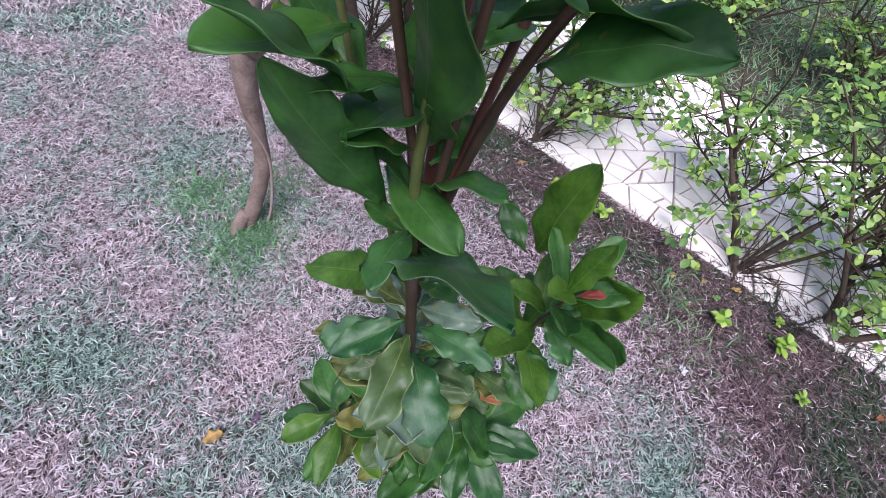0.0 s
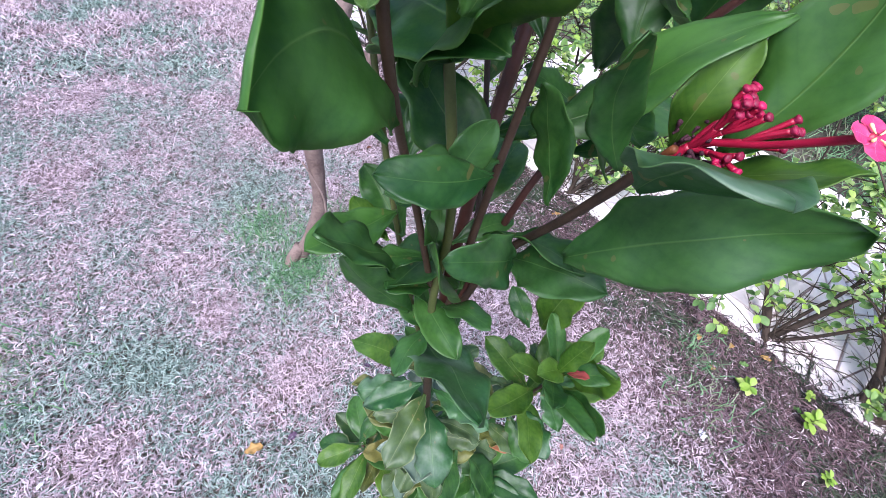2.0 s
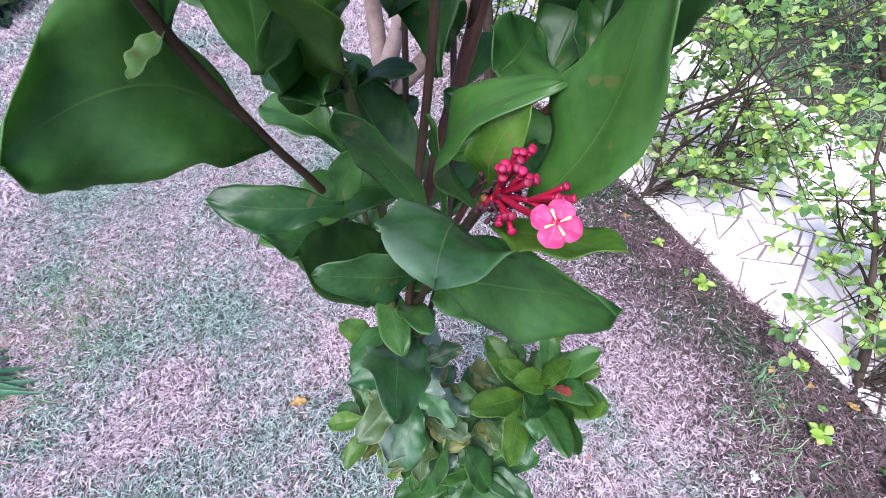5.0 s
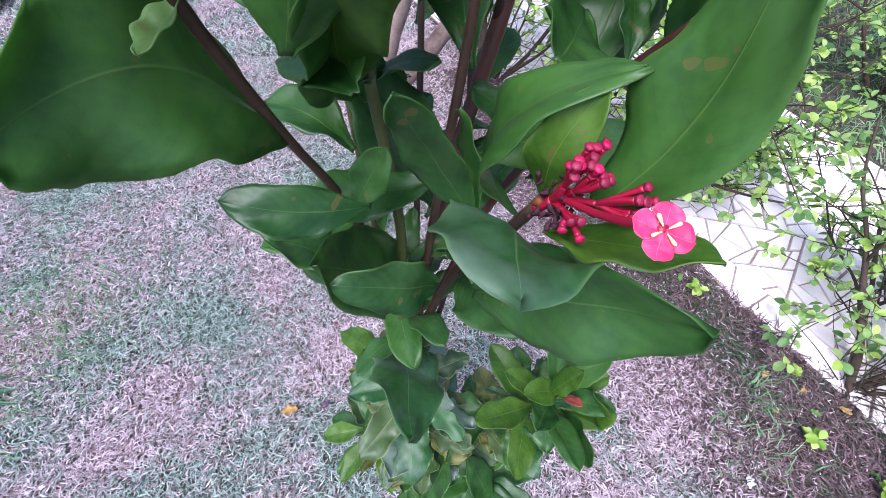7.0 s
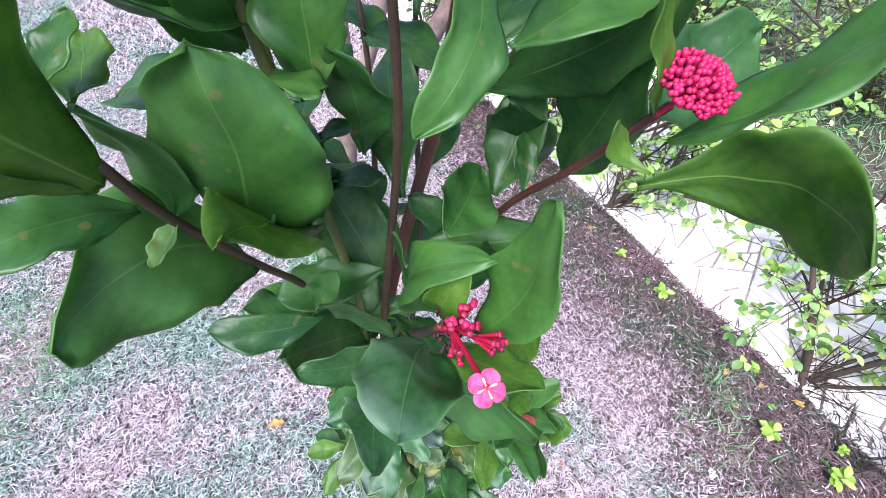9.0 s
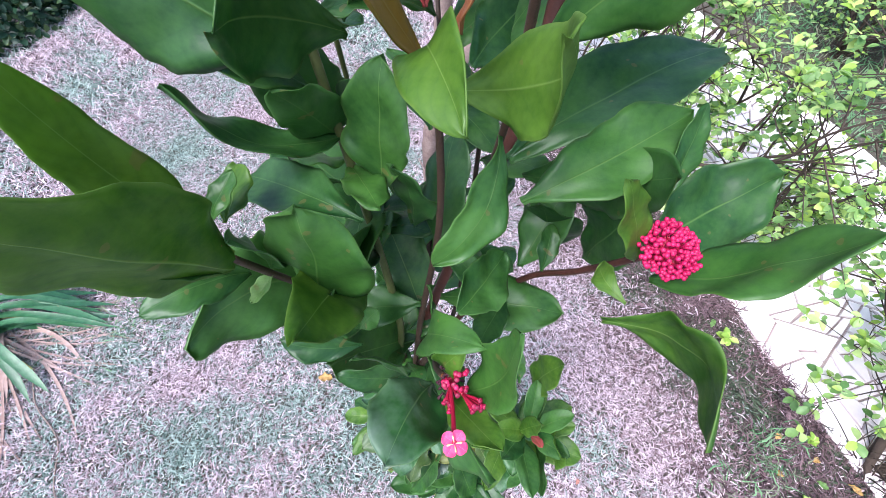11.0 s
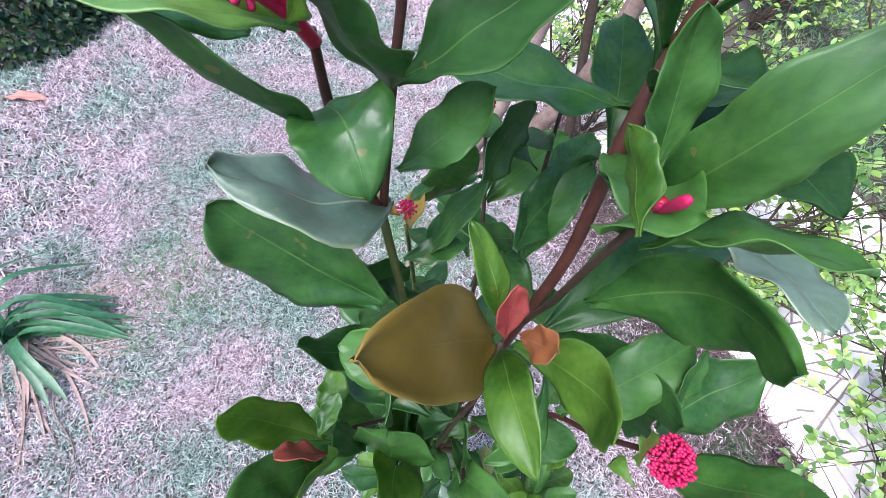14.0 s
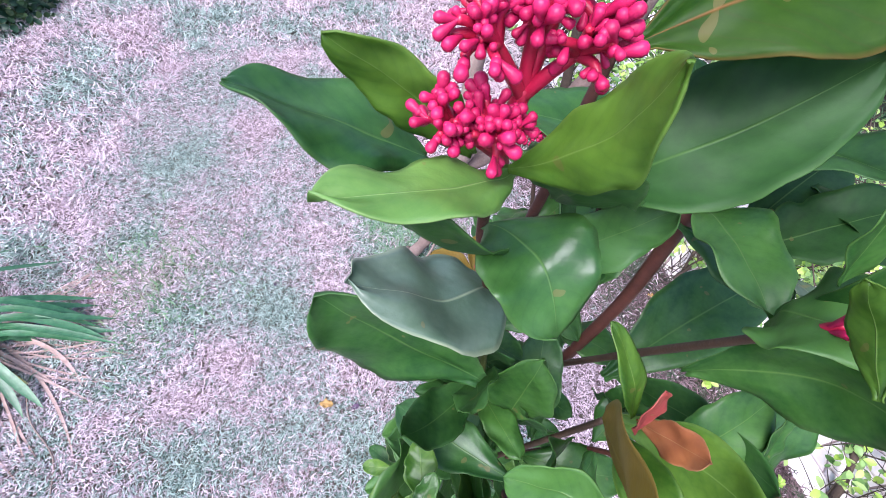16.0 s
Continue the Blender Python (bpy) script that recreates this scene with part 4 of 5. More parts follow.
def rosette(center, count, length, mats, tilt=0.6, lean=(0, 0, 1)):
    """A whorl of leaves round a shoot tip."""
    c, up = Vector(center), Vector(lean).normalized()
    s = up.orthogonal().normalized()
    t = up.cross(s)
    for i in range(count):
        a = i * 2.4 + prng.uniform(-0.2, 0.2)
        e = tilt + 0.5 * (1 - i / count) - 0.5 + prng.uniform(-0.15, 0.15)
        d = (s * math.cos(a) + t * math.sin(a)) * math.cos(e) + up * math.sin(e)
        L = length * (0.65 + 0.45 * i / count) * prng.uniform(0.85, 1.15)
        p = c - up * 0.012 * i
        leaf(p + d * 0.004, p + d * L, L * prng.uniform(0.36, 0.46), prng.uniform(-15, 15), prng.uniform(0.0, 0.1),
             prng.choice(mats), 0.25, prng.uniform(0.05, 0.1), 1.15, 0.08, prng.uniform(-0.4, 0.4))


rosette((0.085, 0.19, 0.965), 14, 0.115, (LEAF_LIGHT, LEAF_LIGHT, LEAF_MID), 0.75, (0.2, -0.1, 1))
rosette((-0.235, 0.21, 0.68), 10, 0.115, (LEAF_MID, LEAF_MID, LEAF_LIGHT), 0.35, (-0.3, 0, 1))
rosette((-0.01, 0.13, 0.57), 10, 0.16, (LEAF_MID, LEAF_DARK), 0.35, (0.1, -0.2, 1))
rosette((-0.145, 0.308, 1.585), 4, 0.05, (LEAF_BRONZE, LEAF_MID), 0.5)
leafy((-0.117, 0.19, 0.66), (-0.117, 0.2, 1.02), 42, 0.088, (LEAF_OLD, LEAF_DUSTY, LEAF_GREY, LEAF_OLIVE, LEAF_MID), 1.0, 0.38, 0.5)
leafy((-0.116, 0.19, 0.25), (-0.118, 0.185, 0.66), 44, 0.10, (LEAF_OLD, LEAF_DARK, LEAF_MID, LEAF_OLIVE, LEAF_GREY), 1.0, 0.1, 0.34)
leafy((-0.1, 0.2, 0.5), (0.07, 0.2, 0.90), 30, 0.085, (LEAF_OLD, LEAF_OLIVE, LEAF_DUSTY, LEAF_MID), 1.0, 0.35, 0.5)
leafy((-0.13, 0.2, 0.45), (-0.22, 0.21, 0.64), 14, 0.075, (LEAF_OLD, LEAF_OLIVE, LEAF_GREY), 1.0, 0.1, 0.34)
leafy((-0.117, 0.19, 0.5), (-0.117, 0.2, 0.8), 22, 0.09, (LEAF_OLD, LEAF_GREY, LEAF_OLIVE, LEAF_MID), 1.0, 0.1, 0.34)
leafy((-0.08, 0.17, 0.4), (-0.01, 0.14, 0.54), 10, 0.11, (LEAF_MID, LEAF_DARK), 1.0, 0.2, 0.15)
leafy((-0.118, 0.208, 1.03), (-0.112, 0.215, 1.27), 16, 0.05, (LEAF_DARK, LEAF_MID))
leafy((-0.13, 0.25, 1.14), (-0.147, 0.31, 1.5), 9, 0.08, (LEAF_MID, LEAF_DARK, LEAF_MID))
leafy((-0.10, 0.28, 1.2), (-0.10, 0.46, 1.54), 11, 0.10, (LEAF_MID, LEAF_DARK, LEAF_MID))
leafy((-0.07, 0.26, 1.15), (-0.04, 0.43, 1.56), 11, 0.10, (LEAF_MID, LEAF_DARK, LEAF_MID))
leafy((0.0, 0.385, 1.58), (0.04, 0.43, 1.88), 20, 0.125, (LEAF_DARK, LEAF_MID, LEAF_DARK))
leafy((-0.09, 0.215, 1.25), (-0.06, 0.222, 1.42), 5, 0.09, (LEAF_MID, LEAF_DARK, LEAF_MID))
leafy((-0.122, 0.24, 1.36), (-0.137, 0.258, 1.60), 8, 0.055, (LEAF_MID, LEAF_DARK, LEAF_MID))
leafy((-0.04, 0.235, 1.31), (0.03, 0.222, 1.43), 4, 0.045, (LEAF_MID, LEAF_DARK, LEAF_MID))
leaf((-0.005, 0.2, 0.60), (0.05, 0.15, 0.62), 0.018, 0, 0.05, LEAF_ORANGE, label="withered orange leaf")
leaf((0.082, 0.185, 0.958), (0.098, 0.165, 0.985), 0.014, 0, 0.05, LEAF_RED, label="young red leaf")


# ---- flowers ----
def capsule(bm, p, d, L, r, sides=7):
    """A bud: swollen towards its tip."""
    d = d.normalized()
    s = d.orthogonal().normalized()
    t = d.cross(s)
    prev = None
    for v, k in ((0, 0.35), (0.25, 0.5), (0.55, 0.8), (0.8, 1.0), (0.94, 0.75), (1.0, 0.25)):
        rr = r * k
        ring = [bm.verts.new(p + d * L * v + (s * math.cos(6.2832 * i / sides) + t * math.sin(6.2832 * i / sides)) * rr) for i in range(sides)]
        if prev:
            for i in range(sides):
                bm.faces.new((prev[i], prev[(i + 1) % sides], ring[(i + 1) % sides], ring[i]))
        prev = ring
    bm.faces.new(prev)


def cluster(center, facing, radius, count, bud_len, bud_r, seed, stalk_from=None, label="dense crimson flower bud cluster", dome=1.35, flat=1.0):
    """A domed head of buds on short stalks."""
    r = random.Random(seed)
    c, up = Vector(center) - shrub.location, Vector(facing).normalized()
    s = up.orthogonal().normalized()
    t = up.cross(s)
    root = c - up * radius * 0.9
    bm = bmesh.new()
    tube(bm, [(Vector(stalk_from) - shrub.location) if stalk_from else root - up * radius * 0.6, root, root + up * radius * 0.4], (bud_r * 1.1, bud_r * 0.9, bud_r * 0.7), 8)
    dirs = []
    for i in range(count):
        z = 1 - (1 - math.cos(dome)) * (i + 0.5) / count
        a = i * 2.39996
        h = math.sqrt(max(0, 1 - z * z))
        d = ((s * math.cos(a) + t * math.sin(a)) * h + up * z + rand_dir(r, -1) * 0.12).normalized()
        dirs.append(d - up * d.dot(up) * (1 - flat))
    for d in dirs:
        tube(bm, [root + up * radius * 0.3, root + d * radius * 0.7, root + d * radius], (bud_r * 0.4, bud_r * 0.33, bud_r * 0.3), 4)
    head = part("flower_head", bm, TUBE_RED, shrub, label)
    buds = []
    for k in range(3):
        bm = bmesh.new()
        capsule(bm, Vector((0, 0, 0)), Vector((1, 0, 0)), bud_len * (0.85 + 0.15 * k), bud_r)
        me = bpy.data.meshes.new("bud")
        bm.to_mesh(me)
        bm.free()
        for p in me.polygons:
            p.use_smooth = True
        me.materials.append(BUD_RED)
        buds.append(me)
    for d in dirs:
        ob = new("bud", r.choice(buds))
        ob.parent = head
        rr = radius * r.uniform(0.95, 1.12)
        q = (d + up * (0.25 + 1.6 * (1 - flat))).normalized().to_track_quat("X", "Z")
        ob.matrix_local = Matrix.LocRotScale(root + d * rr, q, [r.uniform(0.85, 1.2)] * 3)
    return head


cluster((0.072, 0.192, 1.527), (0.12, -0.30, 1.0), 0.0128, 220, 0.0048, 0.0013, 1, (0.064, 0.201, 1.498), dome=1.5, flat=0.38)
cluster((-0.14, 0.304, 1.592), (0.1, -0.3, 1.0), 0.005, 34, 0.003, 0.0011, 2, label="tiny crimson flower bud cluster")
cluster((-0.118, 0.475, 1.575), (0.0, -0.4, 1.0), 0.0145, 95, 0.0065, 0.0021, 3)

# the fading head with one open flower
O = shrub.location
bm = bmesh.new()
frng = random.Random(9)
head_at = Vector((-0.0375, 0.131, 1.424)) - O
to_cam = Vector((0.25, -0.45, 0.85)).normalized()
tube(bm, [Vector((-0.042, 0.135, 1.415)) - O, head_at], (0.0022, 0.0022), 8)
ends = []
# four forks of the head, each with a few spent tubes
for fx, fy, fz, count in ((-0.031, 0.128, 1.449, 6), (-0.017, 0.114, 1.440, 8), (-0.030, 0.121, 1.444, 6), (-0.037, 0.122, 1.447, 5), (-0.034, 0.117, 1.430, 6)):
    f = Vector((fx, fy, fz)) - O
    mid = head_at.lerp(f, 0.55)
    tube(bm, [head_at, head_at.lerp(f, 0.3) + rand_dir(frng, -1) * 0.0008, mid], (0.0018, 0.0014, 0.0012), 7)
    for k in range(count):
        e = f + rand_dir(frng, -1) * frng.uniform(0.0015, 0.0065)
        d = (e - mid).normalized()
        tube(bm, [mid, mid.lerp(e, 0.5) + rand_dir(frng, -1) * 0.0008, e], (0.0011, 0.0010, 0.0013), 6)
        ends.append((e, d))
flower_tip = Vector((-0.026, 0.089, 1.461)) - O
tube(bm, [head_at + to_cam * 0.005, head_at.lerp(flower_tip, 0.5) + Vector((0.001, 0, -0.001)), flower_tip], (0.0014, 0.0013, 0.0016), 8)
fading = part("flower_head", bm, TUBE_RED, shrub, "fading crimson flower head with one open pink flower")
for e, d in ends:
    bm = bmesh.new()
    capsule(bm, e - d * 0.0015, d, 0.0038, 0.0019)
    part("bud", bm, frng.choice((BUD_RED, BUD_DARK, BUD_DARK)), fading)
bm = bmesh.new()
for i in range(44):
    d = rand_dir(frng, -1)
    p = head_at + d * frng.uniform(0.004, 0.010) - to_cam * 0.001
    capsule(bm, p, rand_dir(frng, -1), frng.uniform(0.003, 0.006), 0.0012, sides=5)
part("withered_calyx", bm, WITHERED, fading, "shrivelled blackish calyx remains")
bm = bmesh.new()
capsule(bm, head_at - to_cam * 0.012 + Vector((-0.003, 0.001, 0)), to_cam, 0.010, 0.0022)
part("bract", bm, BRACT, fading, "dry rusty brown bract")
face = Vector((0.05, -0.35, 0.95)).normalized()
s0 = face.orthogonal().normalized()
t0 = face.cross(s0)
for k in range(4):
    a = radians(20 + 90 * k)
    d = (s0 * math.cos(a) + t0 * math.sin(a))
    bm = leaf_shape(0.0074, 0.0080, -0.05, 0.12, 0.03, 900 + k, 1.25, 0.02, 0, 0.0002)
    ob = part("petal", bm, PETAL, fading, "rounded bright pink petal")
    sd = face.cross(d)
    m = Matrix.Identity(4)
    for i, v in enumerate((d, sd, face, flower_tip + d * 0.0004)):
        m.col[i][:3] = v
    ob.matrix_local = m
    bm = bmesh.new()
    a2 = a + radians(45)
    d2 = s0 * math.cos(a2) + t0 * math.sin(a2)
    capsule(bm, flower_tip + d2 * 0.001 + face * 0.0006, d2 + face * 0.2, 0.0034, 0.0006, sides=5)
    part("stamen", bm, STAMEN, fading)

# three young buds on the right shoot
bm = bmesh.new()
b0 = Vector((-0.011, 0.247, 1.695)) - O
tube(bm, [b0, b0 + Vector((0.0, -0.002, 0.012))], (0.003, 0.002), 8)
young = part("flower_head", bm, TUBE_RED, shrub, "sparse crimson buds at a shoot tip")
for dx, dy, dz, L, r in ((0.0, -0.017, 0.030, 0.036, 0.0026), (-0.006, -0.004, 0.028, 0.024, 0.0018), (0.012, -0.006, 0.014, 0.02, 0.0018), (-0.003, -0.01, 0.02, 0.017, 0.0016)):
    bm = bmesh.new()
    d = Vector((dx, dy, dz))
    capsule(bm, b0, d, L, r)
    part("bud", bm, BUD_RED, young)

# the large branched head at the top
def bud_mesh(L, r):
    bm = bmesh.new()
    capsule(bm, Vector((0, 0, 0)), Vector((1, 0, 0)), L, r)
    me = bpy.data.meshes.new("bud")
    bm.to_mesh(me)
    bm.free()
    for p in me.polygons:
        p.use_smooth = True
    me.materials.append(BUD_RED)
    return me


HEAD_BUDS = [bud_mesh(L, r) for L, r in ((0.0050, 0.00125), (0.0062, 0.00145), (0.0036, 0.00105), (0.0042, 0.0013))]


def knobbly(end, facing, size, sprays, seed, arm):
    """Forking stubby sprays at the end of a flower stalk, each with a few buds of mixed size."""
    r = random.Random(seed)
    c, up = Vector(end) - O, Vector(facing).normalized()
    bm = bmesh.new()
    spots = []
    for i in range(sprays):
        d = (up * 0.75 + rand_dir(r, -1)).normalized()
        tip = c + d * size * r.uniform(0.55, 1.0)
        tube(bm, [c - up * 0.003, c.lerp(tip, 0.5) + rand_dir(r, -1) * 0.0006, tip], (0.0014, 0.0011, 0.0009), 6)
        for k in range(r.randrange(3, 6)):
            spots.append((tip - d * r.uniform(0, 0.003), (d * 0.9 + rand_dir(r, -1) * 0.8).normalized()))
    head = part("flower_head", bm, TUBE_RED, arm, "knobbly crimson bud cluster on a forked stalk")
    for p, d in spots:
        ob = new("bud", r.choice(HEAD_BUDS))
        ob.parent = head
        ob.matrix_local = Matrix.LocRotScale(p, d.to_track_quat("X", "Z"), [r.uniform(0.75, 1.2)] * 3)


bm = bmesh.new()
top0, low_fork = Vector((-0.148, 0.255, 1.745)) - O, Vector((-0.149, 0.246, 1.763)) - O
fork = Vector((-0.147, 0.2447, 1.784)) - O
tube(bm, [top0, low_fork, fork], (0.0030, 0.0027, 0.0023), 9)
side = [Vector(p) - O for p in ((-0.155, 0.237, 1.772), (-0.1625, 0.2345, 1.778), (-0.1515, 0.233, 1.780))]
tube(bm, [low_fork - Vector((0, 0, 0.004)), side[0]], (0.0022, 0.0019), 8)
for p in side[1:]:
    tube(bm, [side[0], side[0].lerp(p, 0.5) + Vector((0, 0, 0.001)), p], (0.0018, 0.0015, 0.0013), 7)
tops = [Vector(p) - O for p in ((-0.1560, 0.238, 1.799), (-0.148, 0.246, 1.801), (-0.1365, 0.243, 1.797), (-0.143, 0.250, 1.804))]
for p in tops:
    tube(bm, [fork - Vector((0, 0, 0.003)), fork.lerp(p, 0.5) + Vector((0, 0, -0.001)), p], (0.0020, 0.0017, 0.0014), 7)
stalk = part("flower_stalk", bm, TUBE_RED, shrub, "branched crimson flower stalk")
for i, p in enumerate(side[1:]):
    knobbly(p + O, (-0.3 + 0.5 * i, -0.3, 0.7), 0.0085, 15, 70 + i, stalk)
for i, p in enumerate(tops):
    knobbly(p + O, p - fork, 0.0090, 14, 80 + i, stalk)

# ---- hedge along the path ----
def hedge_shrub(foot, seed, height, count, reach, lean=(0, 0), leaf_len=0.039, limbs=5, low=0.0):
    """Dark crooked limbs from one foot, long thin twigs and small leaves in whorls; low is the share of sprays near the ground."""
    r = random.Random(seed)
    top = empty("hedge_shrub", Vector(foot), "open hedge shrub with small round light green leaves beside the path", "shrub", "hedge along the path")
    old, young, twigs = bmesh.new(), bmesh.new(), bmesh.new()
    out2 = Vector((OUT.x, OUT.y, 0))
    along = Vector((ALONG.x, ALONG.y, 0))

    def crooked(p0, d, L, radius, n=5, rise=0.25, bow=0.22):
        pts = [p0]
        for k in range(n):
            d = (d + rand_dir(r, -1) * bow + Vector((0, 0, rise / n))).normalized()
            pts.append(pts[-1] + d * L / n)
        bm = bmesh.new()
        fine = tube(bm, pts, [radius * (1 - 0.78 * k / n) for k in range(n + 1)], 7, 0.18)
        part("branch", bm, TWIG, top)
        return fine

    wood = []
    for k in range(limbs):
        a = math.pi * ((k + 0.5) / limbs - 0.5) + r.uniform(-0.25, 0.25)
        d = (out2 * math.cos(a) + along * math.sin(a)) * reach / height * r.uniform(0.5, 1.3) + Vector((lean[0], lean[1], 0)) + Vector((0, 0, r.uniform(0.55, 1.0)))
        base = Vector((r.uniform(-0.035, 0.035), r.uniform(-0.035, 0.035), -0.02))
        main = crooked(base, d.normalized(), height * r.uniform(0.75, 1.1), r.uniform(0.008, 0.016))
        wood.append(main[4:])
        for fork in range(2):
            p = main[r.randrange(5, 17)]
            d2 = (d.normalized() + rand_dir(r, -0.5) * 0.8).normalized()
            wood.append(crooked(p, d2, height * r.uniform(0.35, 0.65), r.uniform(0.005, 0.008), 4, 0.1, 0.3)[2:])

    def whorl(p, d, n):
        for q in range(n):
            tip = r.random() < 0.25
            d2 = (rand_dir(r, -0.5, 0.8) + d * 0.5).normalized()
            LL = leaf_len * r.uniform(0.55, 1.15)
            small_leaf(young if tip else old, p + d2 * 0.004 - d * r.uniform(0, 0.02), d2, Vector((0, 0, 1)) + rand_dir(r, -1) * 0.5, LL, LL * r.uniform(0.55, 0.75))

    for j in range(max(8, count // 36)):
        line = r.choice(wood)
        at = line[r.randrange(len(line))]
        if r.random() < low:
            at = line[r.randrange(max(2, len(line) // 3))]
        d = (rand_dir(r, -0.35, 0.75) + out2 * 0.35).normalized()
        L = r.uniform(0.16, 0.42)
        run = tube(twigs, [at, at + d * L * 0.5 + rand_dir(r, -1) * 0.03, at + d * L + rand_dir(r, -0.6, 0.3) * L * 0.3], (0.0034, 0.0024, 0.0011), 5)
        whorl(run[-1], d, r.randrange(4, 7))
        whorl(run[len(run) * 2 // 3], d, r.randrange(2, 5))
        for s in range(4):
            q0 = run[r.randrange(3, len(run))]
            e = (d * 0.6 + rand_dir(r, -0.7)).normalized()
            q1 = q0 + e * r.uniform(0.05, 0.15)
            tube(twigs, [q0, q0.lerp(q1, 0.5) + rand_dir(r, -1) * 0.01, q1], (0.0019, 0.0014, 0.0008), 4)
            whorl(q1, e, r.randrange(4, 8))
    for j in range(26):
        p = Vector((r.uniform(-0.05, 0.05), r.uniform(-0.05, 0.05), r.uniform(0, 0.12)))
        e = (out2 * r.uniform(-0.3, 1) + along * r.uniform(-1, 1) + Vector((0, 0, r.uniform(-0.1, 0.6)))).normalized() * r.uniform(0.12, 0.34)
        q = p + e
        q.z = max(q.z, 0.02)
        tube(twigs, [p, p.lerp(q, 0.5) + rand_dir(r, 0) * 0.03, q], (0.0026, 0.0018, 0.0009), 4)
    tagged(part("twig", twigs, TWIG, top), kind="stuff")
    tagged(part("foliage", old, HEDGE_LEAF, top, "small oval mid-green leaves"), kind="stuff")
    tagged(part("young_foliage", young, HEDGE_TIP, top, "young yellow-green leaves"), kind="stuff")
    return top


hedge_shrub(edge_point(-0.64, 0.04), 3, 1.15, 2400, 0.55, lean=(0.35, 0.2), limbs=5, low=0.3)
hedge_shrub(edge_point(-1.02, 0.08), 4, 1.05, 2200, 0.55, lean=(0.25, 0.05), limbs=5, low=0.4)
hedge_shrub(edge_point(0.39, 0.01), 5, 0.95, 2400, 0.60, lean=(0.35, 0.1), limbs=5, low=0.3)
hedge_shrub(edge_point(0.95, -0.03), 6, 1.1, 2600, 0.5, lean=(0.2, 0.1))
hedge_shrub(edge_point(1.55, 0.0), 7, 1.1, 2200, 0.5)
hedge_shrub(edge_point(2.2, 0.0), 8, 1.1, 2200, 0.5)
hedge_shrub(edge_point(0.25, PATH_WIDTH + 0.5), 12, 0.95, 3600, 0.6, limbs=7)
hedge_shrub(edge_point(1.3, PATH_WIDTH + 0.5), 13, 1.0, 3400, 0.6, limbs=7)
hedge_shrub(edge_point(-0.7, PATH_WIDTH + 0.5), 16, 0.9, 3000, 0.6, limbs=7)
hedge_shrub(edge_point(2.3, PATH_WIDTH + 0.5), 17, 1.15, 3400, 0.6, limbs=7)


def sprig(at, seed, size=0.05):
    r = random.Random(seed)
    top = empty("seedling", at, "bright green hedge seedling in the leaf litter", "seedling", "seedlings under the hedge")
    bm = bmesh.new()
    tube(bm, [(0, 0, -0.01), (0.004, 0.0, size * 0.8), (0.008, -0.004, size * 1.6)], (0.002, 0.0016, 0.001), 5)
    part("stalk", bm, STEM_GREEN, top)
    bm = bmesh.new()
    for i in range(13):
        d = rand_dir(r, 0.0, 0.7)
        small_leaf(bm, Vector((0.006, 0, size * r.uniform(0.7, 1.6))), d, Vector((0, 0, 1)), size * r.uniform(0.6, 0.95), size * 0.5)
    tagged(part("foliage", bm, HEDGE_TIP, top), kind="stuff")


for i, (x, y, z) in enumerate(((1.12, 0.27, 0.0), (0.944, 0.836, 0.0), (1.28, 0.12, 0.0), (1.18, 0.5, 0.0), (0.83, 1.05, 0.0), (1.36, 0.2, 0.0), (1.22, -0.05, 0.0))):
    sprig((x, y, z), 60 + i, 0.05 if i < 3 else 0.03)

# ---- tree with twisted trunk ----
tree = empty("tree", (-0.45, 1.17, 0.0), "small tree with a bent mottled brown trunk and forked limbs", "tree")


def limb(pts, radii, name):
    bm = bmesh.new()
    tube(bm, [Vector(p) - tree.location for p in pts], [r * 0.86 for r in radii], 16, 0.16)
    return part(name, bm, BARK, tree)


limb(((-0.475, 1.17, -0.04), (-0.455, 1.17, 0.02), (-0.40, 1.17, 0.13), (-0.335, 1.17, 0.30), (-0.318, 1.17, 0.46), (-0.305, 1.17, 0.62), (-0.275, 1.17, 0.74)), (0.055, 0.04, 0.030, 0.030, 0.031, 0.036, 0.038), "trunk")
limb(((-0.28, 1.17, 0.70), (-0.255, 1.17, 0.85), (-0.25, 1.19, 1.1), (-0.2, 1.22, 1.5), (-0.22, 1.25, 2.0)), (0.034, 0.030, 0.027, 0.024, 0.018), "limb")
limb(((-0.27, 1.17, 0.70), (-0.20, 1.17, 0.77), (-0.10, 1.18, 0.87), (0.06, 1.22, 1.1), (0.16, 1.25, 1.5), (0.2, 1.3, 2.0)), (0.036, 0.032, 0.030, 0.028, 0.024, 0.018), "limb")
limb(((-0.27, 1.15, 0.72), (-0.22, 1.12, 0.88), (-0.14, 1.1, 1.1), (-0.02, 1.1, 1.5)), (0.03, 0.026, 0.022, 0.012), "limb")
limb(((-0.52, 1.12, 0.0), (-0.50, 1.14, 0.02), (-0.45, 1.17, 0.07)), (0.02, 0.026, 0.03), "root")
bm = bmesh.new()
tube(bm, [(0.05, -0.02, -0.01), (0.10, -0.02, 0.12), (0.14, -0.02, 0.35), (0.10, -0.03, 0.55)], (0.006, 0.0055, 0.005, 0.003), 6, 0.1)
part("sucker", bm, BARK, tree, "thin bare shoot beside the trunk")

slim = empty("young_tree", (0.18, 2.08, 0.0), "slender dark trunk behind the shrub", "tree")
bm = bmesh.new()
tube(bm, [(0, 0, -0.03), (-0.03, 0.01, 0.4), (-0.08, 0.02, 0.9), (-0.12, 0.03, 1.6)], (0.03, 0.026, 0.022, 0.014), 10, 0.1)
part("trunk", bm, TWIG, slim)

